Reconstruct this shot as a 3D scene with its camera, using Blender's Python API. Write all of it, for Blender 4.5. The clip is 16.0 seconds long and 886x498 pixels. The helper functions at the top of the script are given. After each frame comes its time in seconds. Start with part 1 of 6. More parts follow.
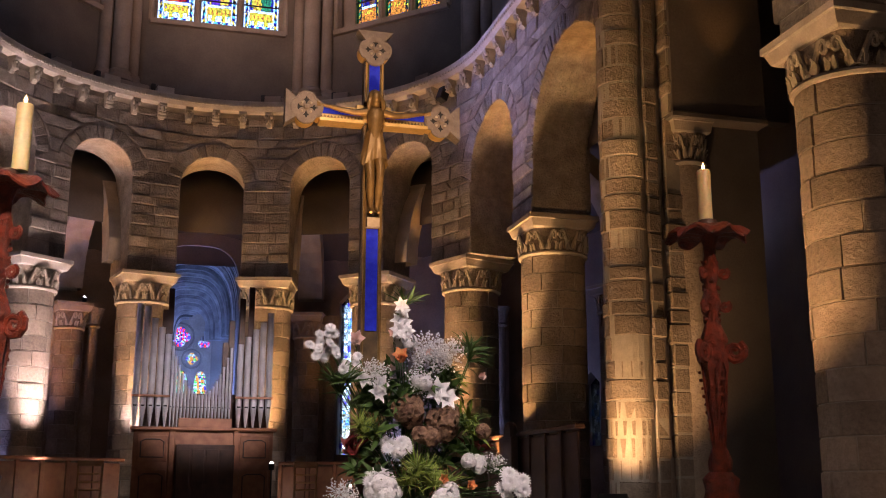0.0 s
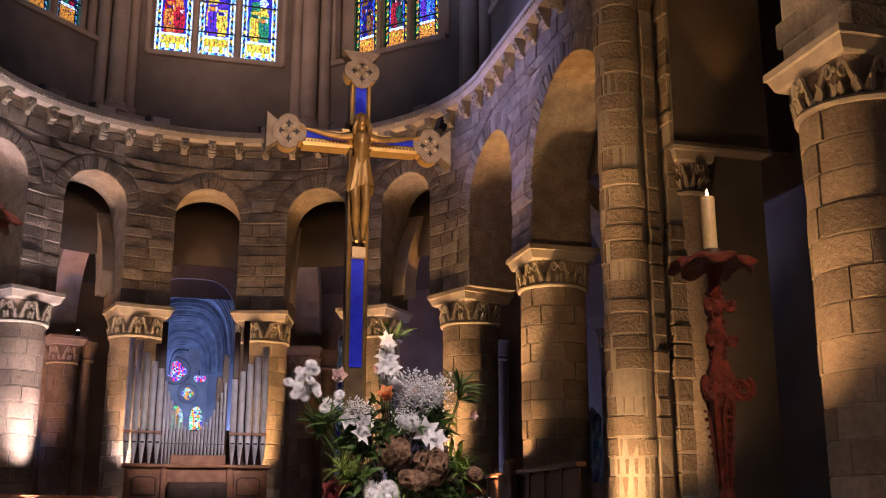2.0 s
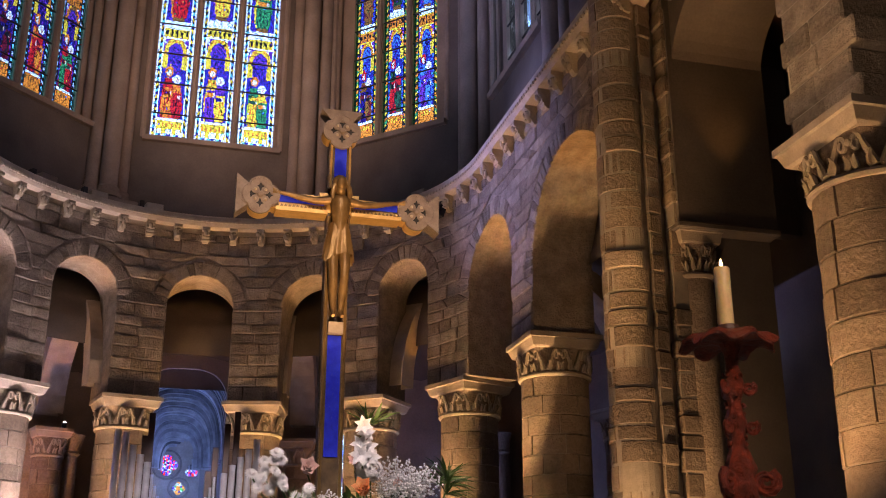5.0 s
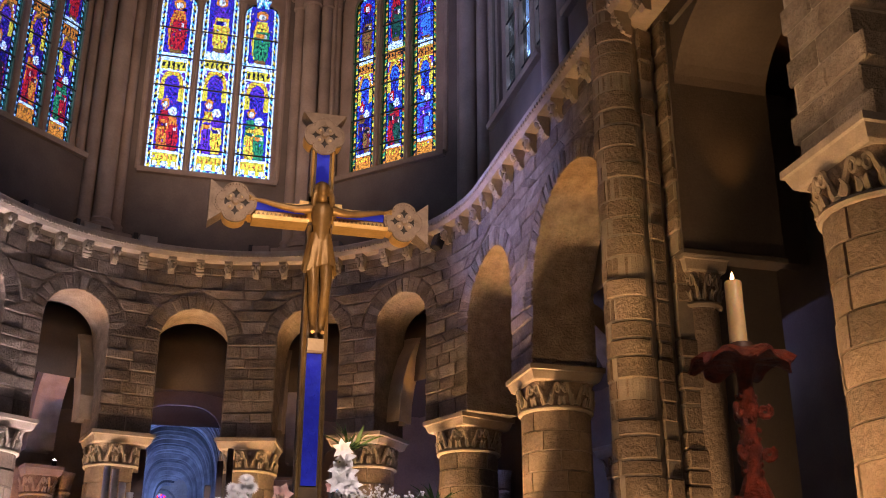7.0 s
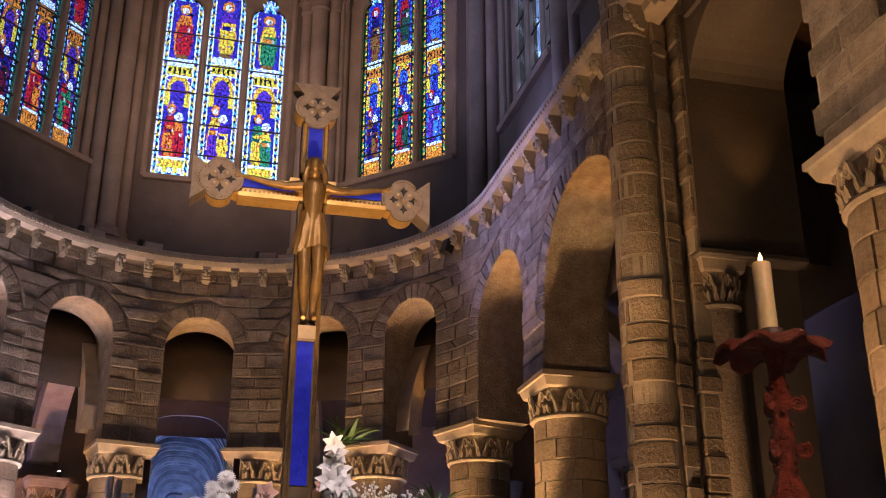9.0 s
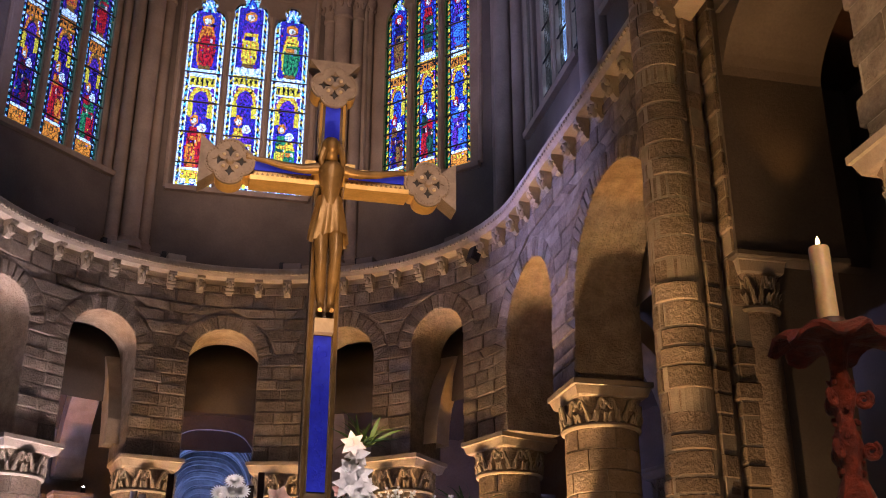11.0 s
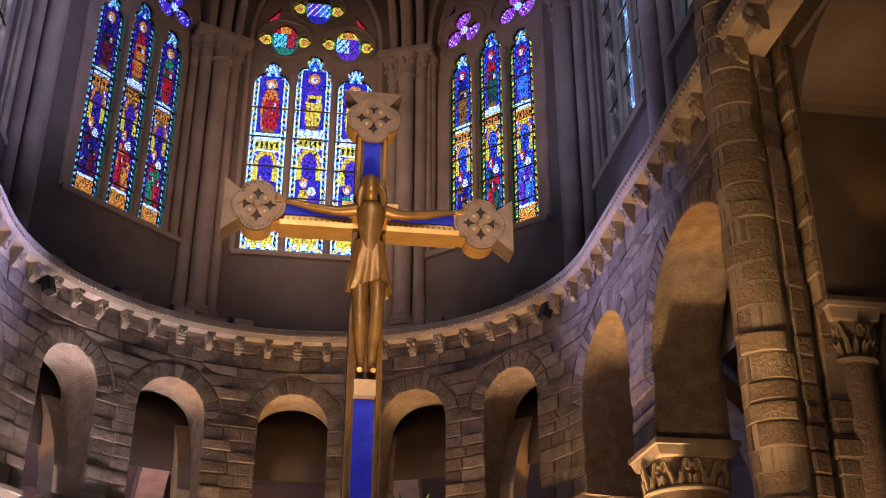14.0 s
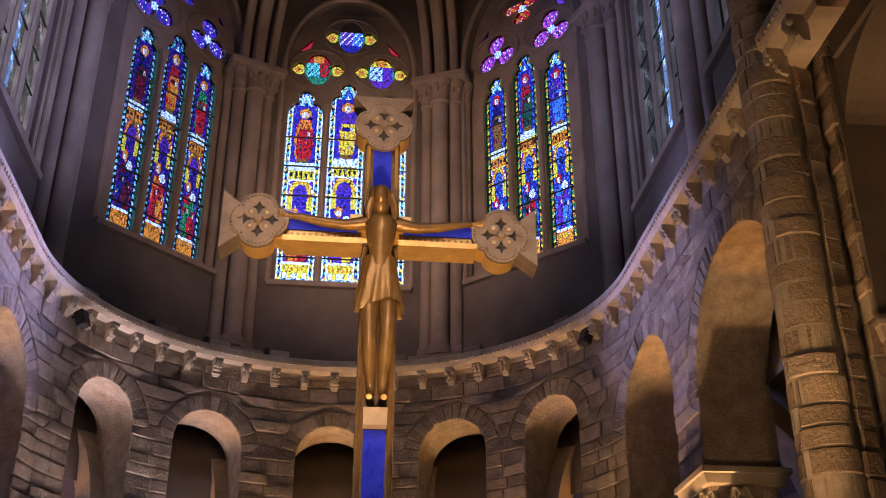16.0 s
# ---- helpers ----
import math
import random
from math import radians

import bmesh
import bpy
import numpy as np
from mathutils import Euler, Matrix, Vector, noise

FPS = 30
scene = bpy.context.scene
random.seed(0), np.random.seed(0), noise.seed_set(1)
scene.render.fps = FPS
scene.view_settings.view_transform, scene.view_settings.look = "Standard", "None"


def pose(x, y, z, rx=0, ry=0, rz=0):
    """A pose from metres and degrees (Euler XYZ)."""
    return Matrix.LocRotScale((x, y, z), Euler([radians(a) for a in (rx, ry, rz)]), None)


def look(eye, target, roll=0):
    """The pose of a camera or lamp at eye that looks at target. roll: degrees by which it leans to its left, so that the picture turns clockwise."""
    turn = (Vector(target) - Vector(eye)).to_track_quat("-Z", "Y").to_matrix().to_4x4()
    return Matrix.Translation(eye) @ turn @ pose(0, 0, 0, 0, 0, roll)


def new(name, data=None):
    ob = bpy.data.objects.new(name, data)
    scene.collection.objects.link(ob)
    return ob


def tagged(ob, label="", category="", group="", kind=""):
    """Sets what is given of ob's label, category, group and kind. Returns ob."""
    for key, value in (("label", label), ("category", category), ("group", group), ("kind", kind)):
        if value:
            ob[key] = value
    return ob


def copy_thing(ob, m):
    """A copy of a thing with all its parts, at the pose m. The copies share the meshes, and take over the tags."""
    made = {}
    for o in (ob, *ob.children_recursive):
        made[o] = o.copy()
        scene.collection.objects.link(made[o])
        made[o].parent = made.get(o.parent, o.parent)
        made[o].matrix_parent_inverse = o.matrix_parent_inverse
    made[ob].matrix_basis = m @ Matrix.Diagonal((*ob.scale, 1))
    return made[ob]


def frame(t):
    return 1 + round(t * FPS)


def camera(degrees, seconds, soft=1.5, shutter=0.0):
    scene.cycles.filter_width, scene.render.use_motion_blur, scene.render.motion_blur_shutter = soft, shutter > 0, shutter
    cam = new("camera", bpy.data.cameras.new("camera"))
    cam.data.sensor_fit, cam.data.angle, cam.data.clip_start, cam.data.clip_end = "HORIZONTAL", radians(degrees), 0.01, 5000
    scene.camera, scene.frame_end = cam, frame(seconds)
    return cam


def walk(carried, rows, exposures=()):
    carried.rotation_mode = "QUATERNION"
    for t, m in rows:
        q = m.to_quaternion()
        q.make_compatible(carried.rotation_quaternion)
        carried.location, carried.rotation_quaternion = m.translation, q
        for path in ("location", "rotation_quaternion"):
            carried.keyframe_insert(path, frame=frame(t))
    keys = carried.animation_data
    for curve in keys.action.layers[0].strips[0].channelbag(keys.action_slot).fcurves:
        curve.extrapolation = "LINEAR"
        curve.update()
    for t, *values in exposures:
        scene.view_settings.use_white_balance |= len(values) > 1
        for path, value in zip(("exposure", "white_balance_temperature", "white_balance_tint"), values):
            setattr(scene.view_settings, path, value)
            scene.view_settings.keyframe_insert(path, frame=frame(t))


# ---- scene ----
cam = camera(44.4, 16.0, soft=1.0)
METRES, EYE, TILT, LEAN, TURN = 3.0, 1.5, 0.0, 0.0, -15.2
ROWS = [
    (0.0, 0.0, 0.0, 0.0, -0.02, 12.52, -0.08),
    (0.5, 0.005, 0.0277, 0.0037, 0.01, 12.79, -0.08),
    (1.0, 0.011, 0.0538, 0.0082, 0.03, 13.16, -0.06),
    (1.5, 0.0172, 0.0826, 0.0149, 0.06, 13.66, -0.08),
    (2.0, 0.0221, 0.1087, 0.0205, 0.09, 14.27, -0.05),
    (2.5, 0.0272, 0.1366, 0.026, 0.12, 15.0, -0.07),
    (3.0, 0.0318, 0.1653, 0.029, 0.14, 15.77, -0.07),
    (3.5, 0.0358, 0.1982, 0.0312, 0.16, 16.63, -0.08),
    (4.0, 0.0396, 0.2316, 0.0339, 0.19, 17.43, -0.07),
    (4.5, 0.0438, 0.2658, 0.038, 0.21, 18.33, -0.08),
    (7.0, 0.0663, 0.4371, 0.0427, 0.31, 21.25, -0.12),
    (7.5, 0.0721, 0.476, 0.0436, 0.41, 21.52, -0.1),
    (8.0, 0.076, 0.5109, 0.0443, 0.54, 21.69, -0.13),
    (8.5, 0.0784, 0.5461, 0.0448, 0.74, 21.81, -0.09),
    (9.0, 0.079, 0.5778, 0.0462, 1.0, 21.95, -0.11),
    (11.5, 0.0737, 0.7348, 0.0619, 3.0, 23.02, -0.08),
    (12.0, 0.075, 0.7663, 0.07, 3.6, 23.36, -0.06),
    (12.5, 0.0772, 0.7961, 0.0807, 4.31, 23.77, -0.07),
    (13.0, 0.0816, 0.8246, 0.0922, 5.12, 24.3, -0.06),
    (13.5, 0.0832, 0.8477, 0.1028, 5.95, 25.16, -0.08),
    (14.0, 0.0854, 0.8721, 0.1116, 6.72, 25.91, -0.06),
    (14.5, 0.0884, 0.8939, 0.119, 7.34, 26.42, -0.06),
    (15.0, 0.0915, 0.9201, 0.1257, 7.96, 26.89, -0.07),
    (15.5, 0.0946, 0.946, 0.1319, 8.52, 27.21, -0.05),
    (16.0, 0.099, 0.9746, 0.1426, 9.14, 27.47, -0.05),
]
walk(cam, [(t, pose(0, 0, EYE, TILT, LEAN, TURN) @ pose(METRES * x, METRES * y, METRES * z, 90 + pitch, roll, yaw)) for t, x, y, z, yaw, pitch, roll in ROWS],
     exposures=[(0.0, 0.3, 6500, 24), (16.0, 0.3, 6500, 24)])

# ---- world and exposure ----
scene.view_settings.exposure = 0.0
world = bpy.data.worlds.new("sky")
scene.world = world
world.use_nodes = True
wn = world.node_tree.nodes
sky = wn.new("ShaderNodeTexSky")
sky.sky_type, sky.sun_disc = "NISHITA", False
sky.sun_elevation, sky.sun_rotation = radians(35), radians(200)
world.node_tree.links.new(sky.outputs[0], wn["Background"].inputs[0])
wn["Background"].inputs[1].default_value = SKY = 0.85

WARM = (1.0, 0.565, 0.22)
AMBER = (1.0, 0.44, 0.09)
BLUE = (0.30, 0.42, 1.0)
VIOLET = (0.52, 0.56, 1.0)

# plan of the choir: a half circle closed by two straight walls
CX, CY = 1.05, 17.2
RW = 4.55            # inner face of the arcade wall
QUARTER = RW * math.pi / 2
CHOIR = 1.05         # choir floor
CAP_LOW, CAP_TOP = 5.08, 5.66
CORNICE = 9.3


def spot(name, place, target, watts, colour, degrees=60, blend=0.6, radius=0.05):
    lamp = bpy.data.lights.new(name, "SPOT")
    lamp.energy, lamp.color, lamp.spot_size, lamp.spot_blend, lamp.shadow_soft_size = watts, colour, radians(degrees), blend, radius
    ob = new(name, lamp)
    ob.matrix_world = look(place, target)
    return tagged(ob, kind="structure")


def ring(deg, r, z=0.0):
    """A place round the apse: degrees from the axis, to the right."""
    a = radians(deg)
    return Vector((CX + r * math.sin(a), CY + r * math.cos(a), z))


def along(s, off, z=0.0):
    """A place on the choir wall: s metres along its inner face from the axis, off metres behind the face."""
    if abs(s) <= QUARTER:
        return ring(math.degrees(s / RW), RW + off, z)
    side = 1 if s > 0 else -1
    return Vector((CX + side * (RW + off), CY - (abs(s) - QUARTER), z))


# arches of the arcade: middle along the wall, half width, top of the opening
deg_s = RW * math.pi / 180
ARCHES = [(0.0, 0.63, 8.13)]
for side in (1, -1):
    ARCHES += [(side * 28.0 * deg_s, 0.63, 8.17), (side * 53.7 * deg_s, 0.61, 8.2), (side * 7.13, 1.02, 8.15), (side * 10.6, 1.52, 8.05)]
PIERS = [side * d * deg_s for d in (14.0, 41.0, 68.5) for side in (1, -1)] + [8.62, -8.62]

# ---- lamps ----
FLOODS = []
for s in PIERS:
    # floodlights in front of the columns, aimed up
    side = 1 if s > 0 else -1
    toward, off, watts, colour, cone = 0.12 * side, -0.85, 1000, WARM, 37
    if abs(s) < 2:
        toward, off, watts, cone = 0.58 * side, -0.85, 900, 34
    elif abs(s) > 8:
        toward, watts = 0.14 * side, 1250
    elif s < -3:
        watts, colour, cone = 1250, (1.0, 0.80, 0.76), 42
    a, b = along(s + toward, off, 1.32), along(s, 0.0, 4.6)
    FLOODS.append((a, b))
    spot("column_light", a, b, watts, colour, cone, 0.8, 0.04)
    # small light close to the shaft
    a, b = along(s + (0.08 if abs(s) > 3 else 0.3) * side, -0.45, 2.3), along(s, 0.1, 4.4)
    spot("shaft_light", a, b, 120, WARM if s > 0 else (1.0, 0.84, 0.80), 95, 0.9, 0.03)
for side in (1, -1):
    mx = CX + side * 4.30
    # crossing pier and nave pier: one light at the foot, one from the nave
    a, b = Vector((mx - side * 0.50, 10.9, 1.42)), Vector((mx + side * 0.22, 11.86, 3.1))
    FLOODS.append((a, b))
    spot("pier_light", a, b, 190, WARM, 84, 0.8)
    a, b = Vector((CX + side * 2.95, 10.5, 1.35)), Vector((CX + side * 4.6, 11.85, 7.4))
    FLOODS.append((a, b))
    spot("pier_light", a, b, 900, WARM, 28, 1.0)
    a, b = Vector((CX + side * 2.9, 8.9, 1.35)), Vector((CX + side * 4.85, 8.40, 4.6))
    FLOODS.append((a, b))
    spot("pier_light", a, b, 620, WARM, 56, 0.9)
    # cool washes from the crossing on the choir walls
    spot("cool_wash", (CX - side * 4.1, 18.4, 9.7), (CX + side * 4.55, 16.3, 8.6), 2800 if side > 0 else 4600, (0.46, 0.47, 1.0), 36, 1.0, 0.1)
    # warm lights from the sides on the clerestory
    spot("clerestory_light", (CX - side * 4.0, 12.6, 9.7), (CX + side * 1.6, 22.0, 13.2), 1800 if side > 0 else 950, (1.0, 0.62, 0.42), 44, 1.0, 0.1)
    # cool washes on the high shafts and windows of the sides
    spot("cool_wash", (CX + side * 3.9, 12.8, 9.7), (CX - side * 4.9, 17.0, 14.3), 1500 if side < 0 else 2800, (0.55, 0.55, 1.0), 48, 1.0, 0.1)
    # warm light in the ambulatory
    spot("ambulatory_light", ring(side * 30, 7.0, 1.6), ring(side * 24, 7.2, 8.5), 620 if side < 0 else 120, AMBER, 80, 0.9, 0.1)
for s, half, top in ARCHES:
    # small lights behind the capitals, aimed at the soffits
    side = 1 if s > 0 else -1
    spot("arch_light", along(s - 0.3 * side * half, 1.05, CAP_TOP + 0.15), along(s + 0.25 * side * half, 0.35, top), 60 if half < 1 else 140, AMBER, 54, 0.5, 0.04)
# faint unseen fill added to lift the black aisle
spot("aisle_light", (CX + 7.3, 14.6, 5.6), (CX + 6.2, 10.0, 2.6), 7, (0.70, 0.72, 1.0), 110, 0.8, 0.1)
spot("chapel_light", (1.3, 26.7, 3.0), (0.95, 28.9, 5.9), 520, (0.20, 0.36, 1.0), 104, 0.25, 0.1)
# blue floor lights in the ambulatory and behind the columns
for deg, r, to, r2, z2, watts in ((-60, 6.4, -52, 8.6, 5.0, 320), (-33, 6.6, -36, 8.7, 5.2, 220), (44, 6.4, 48, 8.7, 4.6, 200), (54, 5.6, 43, 4.9, 3.6, 130), (-54, 5.6, -43, 4.9, 3.6, 150), (-80, 5.6, -70, 4.9, 3.6, 150)):
    spot("blue_light", ring(deg, r, 1.35), ring(to, r2, z2), watts, (0.32, 0.42, 1.0), 95, 0.7, 0.06)
# warm floods from the crossing on apse and organ
spot("apse_flood", (CX, 6.6, 12.5), (CX, 21.8, 10.0), 130, (1.0, 0.60, 0.36), 44, 1.0, 0.3)
spot("organ_flood", (CX + 1.5, 9.5, 8.0), (CX, 19.8, 3.2), 4400, (0.95, 0.86, 0.84), 16, 0.8, 0.1)
# unseen fill lamps added in the nave: floor bounce, and the nave pier's top
spot("nave_light", (CX, -5.0, 13.0), (CX, -1.5, 0.0), 2500, (1.0, 0.74, 0.62), 100, 1.0, 0.3)
spot("nave_light", (CX - 4.4, 6.4, 4.5), (CX + 4.9, 8.35, 6.8), 1100, (1.0, 0.66, 0.36), 18, 0.9, 0.1)
# lights for cross, flowers and candlesticks
spot("cross_light", (1.18, 3.85, 1.15), (1.178, 5.86, 3.62), 460, WARM, 26, 0.8, 0.03)
spot("altar_light", (0.5, 0.3, 5.2), (1.178, 5.86, 3.2), 270, (1.0, 0.80, 0.64), 22, 0.8, 0.08)
spot("altar_light", (0.1, 0.2, 6.0), (1.32, 5.4, 1.75), 900, (1.0, 0.86, 0.76), 15, 0.6, 0.08)
spot("altar_light", (3.4, 0.4, 6.4), (3.05, 5.4, 2.85), 560, (1.0, 0.66, 0.42), 14, 0.8, 0.08)
spot("altar_light", (-1.2, 0.4, 6.4), (-0.7, 5.4, 2.6), 1900, (1.0, 0.80, 0.66), 18, 0.8, 0.08)

# ---- materials ----
def material(name, rough=0.8, metal=0.0):
    m = bpy.data.materials.new(name)
    m.use_nodes = True
    b = m.node_tree.nodes["Principled BSDF"]
    b.inputs["Roughness"].default_value, b.inputs["Metallic"].default_value = rough, metal
    return m, m.node_tree.nodes, m.node_tree.links, b


def surface(name, a, b, scale=6.0, rough=0.85, metal=0.0, bump=0.3, fine=40.0, vary=0.0, depth=0.02, grain=0.5):
    """Two colours mixed by a coarse noise, a fine grain, relief from both; vary: change from piece to piece."""
    m, n, l, p = material(name, rough, metal)
    tc = n.new("ShaderNodeTexCoord")
    geo = n.new("ShaderNodeNewGeometry")
    big, small = n.new("ShaderNodeTexNoise"), n.new("ShaderNodeTexNoise")
    big.inputs["Scale"].default_value, big.inputs["Detail"].default_value = scale, 6
    small.inputs["Scale"].default_value, small.inputs["Detail"].default_value, small.inputs["Roughness"].default_value = fine, 6, 0.66
    l.new(geo.outputs["Position"], big.inputs["Vector"])
    l.new(geo.outputs["Position"], small.inputs["Vector"])
    mix = n.new("ShaderNodeMix")
    mix.data_type = "RGBA"
    mix.inputs[6].default_value, mix.inputs[7].default_value = (*a, 1), (*b, 1)
    ramp = n.new("ShaderNodeMapRange")
    ramp.inputs[1].default_value, ramp.inputs[2].default_value = 0.3, 0.7
    l.new(big.outputs[0], ramp.inputs[0])
    l.new(ramp.outputs[0], mix.inputs[0])
    hsv = n.new("ShaderNodeHueSaturation")
    l.new(mix.outputs[2], hsv.inputs["Color"])
    val = n.new("ShaderNodeMath")
    val.operation = "MULTIPLY_ADD"
    l.new(small.outputs[0], val.inputs[0])
    val.inputs[1].default_value, val.inputs[2].default_value = grain, 1.0 - grain / 2
    if vary:
        info = n.new("ShaderNodeObjectInfo")
        add = n.new("ShaderNodeMath")
        add.operation = "MULTIPLY_ADD"
        add.inputs[1].default_value = vary
        l.new(info.outputs["Random"], add.inputs[0])
        sub = n.new("ShaderNodeMath")
        sub.operation = "SUBTRACT"
        l.new(val.outputs[0], sub.inputs[0])
        sub.inputs[1].default_value = vary / 2
        l.new(sub.outputs[0], add.inputs[2])
        l.new(add.outputs[0], hsv.inputs["Value"])
    else:
        l.new(val.outputs[0], hsv.inputs["Value"])
    l.new(hsv.outputs[0], p.inputs["Base Color"])
    if bump:
        mul = n.new("ShaderNodeMath")
        mul.operation = "MULTIPLY_ADD"
        mul.inputs[1].default_value = 0.6
        l.new(big.outputs[0], mul.inputs[0])
        l.new(small.outputs[0], mul.inputs[2])
        bp = n.new("ShaderNodeBump")
        bp.inputs["Strength"].default_value, bp.inputs["Distance"].default_value = bump, depth
        l.new(mul.outputs[0], bp.inputs["Height"])
        l.new(bp.outputs[0], p.inputs["Normal"])
    return m


STONE = surface("stone", (0.27, 0.215, 0.16), (0.41, 0.335, 0.255), 2.2, 0.9, 0, 0.75, 20, 0.6, 0.045, 1.0)
RUBBLE = surface("rough_stone", (0.22, 0.185, 0.145), (0.36, 0.31, 0.245), 5.0, 0.92, 0, 0.9, 22, 0.5, 0.05, 1.0)
MORTAR = surface("mortar", (0.40, 0.36, 0.29), (0.52, 0.47, 0.38), 9.0, 0.95, 0, 0.4, 60)
DARKSTONE = surface("grey_stone", (0.23, 0.19, 0.155), (0.35, 0.29, 0.235), 1.6, 0.9, 0, 0.35, 25)
# dark base: shade of vault, nave arch and clerestory walls is put into it
SHADE_PLASTER = surface("shaded_old_render", (0.11, 0.095, 0.08), (0.18, 0.155, 0.13), 1.1, 0.9, 0, 0.25, 30)
CARVED = surface("carved_stone", (0.38, 0.33, 0.25), (0.50, 0.44, 0.34), 7.0, 0.85, 0, 0.5, 50, 0.1)
PALE = surface("pale_stone", (0.36, 0.31, 0.24), (0.50, 0.44, 0.35), 4.0, 0.85, 0, 0.35, 45)
WOOD = surface("brown_wood", (0.20, 0.08, 0.04), (0.33, 0.145, 0.07), 7.0, 0.5, 0, 0.2, 60)
# also borrowed as the shade colour of the aisle ceiling
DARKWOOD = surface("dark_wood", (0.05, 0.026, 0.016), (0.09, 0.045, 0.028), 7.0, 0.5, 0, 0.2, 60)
REDWOOD = surface("red_carved_wood", (0.08, 0.014, 0.008), (0.27, 0.05, 0.021), 22.0, 0.30, 0, 0.9, 45, 0, 0.03, 0.9)
TIN = surface("pipe_metal", (0.44, 0.44, 0.47), (0.62, 0.62, 0.65), 5.0, 0.28, 0.45, 0.05, 60)
IRON = surface("black_metal", (0.015, 0.015, 0.016), (0.03, 0.03, 0.03), 12.0, 0.5, 0.3, 0.1, 60)
GOLD = surface("gilt", (0.62, 0.40, 0.12), (0.80, 0.55, 0.20), 14.0, 0.36, 0.5, 0.12, 60)
BRONZE = surface("dull_gilt", (0.17, 0.11, 0.045), (0.36, 0.24, 0.09), 12.0, 0.36, 0.5, 0.15, 50)
PLATE = surface("chased_metal", (0.19, 0.155, 0.125), (0.31, 0.26, 0.21), 18.0, 0.45, 0.3, 0.25, 90)
ENAMEL = surface("blue_enamel", (0.015, 0.03, 0.78), (0.03, 0.06, 0.95), 18.0, 0.5, 0.0, 0.35, 35)
ENAMEL.node_tree.nodes["Principled BSDF"].inputs["Specular IOR Level"].default_value = 0.15
DARKGILT = surface("dark_gilt", (0.07, 0.045, 0.022), (0.15, 0.10, 0.045), 14.0, 0.4, 0.4, 0.2, 60)
WAX = surface("wax", (0.66, 0.52, 0.25), (0.76, 0.62, 0.33), 9.0, 0.45, 0, 0.05, 40)
TILES = surface("stone_floor", (0.17, 0.15, 0.13), (0.26, 0.235, 0.20), 2.5, 0.6, 0, 0.15, 20)
BANDS = surface("banded_stone", (0.20, 0.18, 0.165), (0.40, 0.37, 0.33), 4.0, 0.9, 0, 0.5, 30, 1.2, 0.03)


# ---- building blocks ----
def empty(name, m=None, **tags):
    ob = new(name)
    if m is not None:
        ob.matrix_world = m
    return tagged(ob, **tags)


def mesh_of(bm, name, mat, smooth=False):
    me = bpy.data.meshes.new(name)
    bm.normal_update()
    bm.to_mesh(me)
    bm.free()
    for x in (mat if isinstance(mat, (list, tuple)) else [mat]):
        me.materials.append(x)
    if smooth:
        me.polygons.foreach_set("use_smooth", [True] * len(me.polygons))
        me.set_sharp_from_angle(angle=radians(42))
    return me


def part(name, bm, mat, parent=None, label="", smooth=False, m=None):
    ob = new(name, bm if isinstance(bm, bpy.types.Mesh) else mesh_of(bm, name, mat, smooth))
    if m is not None:
        ob.matrix_basis = m
    if parent is not None:
        ob.parent = parent
    return tagged(ob, label=label) if label else ob


def whole(name, bm, mat, smooth=False, m=None, **tags):
    return tagged(part(name, bm, mat, None, "", smooth, m), **tags)


def add_box(bm, lo, hi, m=None, bevel=0.0):
    lo, hi = Vector(lo), Vector(hi)
    made = bmesh.ops.create_cube(bm, size=1.0)["verts"]
    for v in made:
        v.co = Vector([lo[i] + (v.co[i] + 0.5) * (hi[i] - lo[i]) for i in range(3)])
    if bevel:
        edges = list({e for v in made for e in v.link_edges})
        made = bmesh.ops.bevel(bm, geom=edges, offset=bevel, segments=1, affect="EDGES")["verts"]
    if m is not None:
        for v in made:
            v.co = m @ v.co
    return bm


def box(lo, hi, m=None, bevel=0.0):
    return add_box(bmesh.new(), lo, hi, m, bevel)


def add_lathe(bm, profile, segs=24, m=None, a0=0.0, a1=2 * math.pi, wobble=0.0):
    """Turns (radius, height) pairs round z."""
    full = abs(a1 - a0 - 2 * math.pi) < 1e-6
    cols = segs if full else segs + 1
    grid = []
    for r, z in profile:
        row = []
        for k in range(cols):
            a = a0 + (a1 - a0) * k / segs
            rr = r * (1 + wobble * noise.noise((3 * math.cos(a), 3 * math.sin(a), z * 4)))
            v = Vector((rr * math.cos(a), rr * math.sin(a), z))
            row.append(bm.verts.new(m @ v if m is not None else v))
        grid.append(row)
    for i in range(len(grid) - 1):
        for k in range(segs):
            k2 = (k + 1) % cols
            q = [grid[i][k], grid[i][k2], grid[i + 1][k2], grid[i + 1][k]]
            bm.faces.new(q)
    if full:
        for row, flip in ((grid[0], True), (grid[-1], False)):
            if profile[0 if flip else -1][0] > 1e-4:
                bm.faces.new(row[::-1] if flip else row)
    return bm


def lathe(profile, segs=24, **k):
    return add_lathe(bmesh.new(), profile, segs, **k)


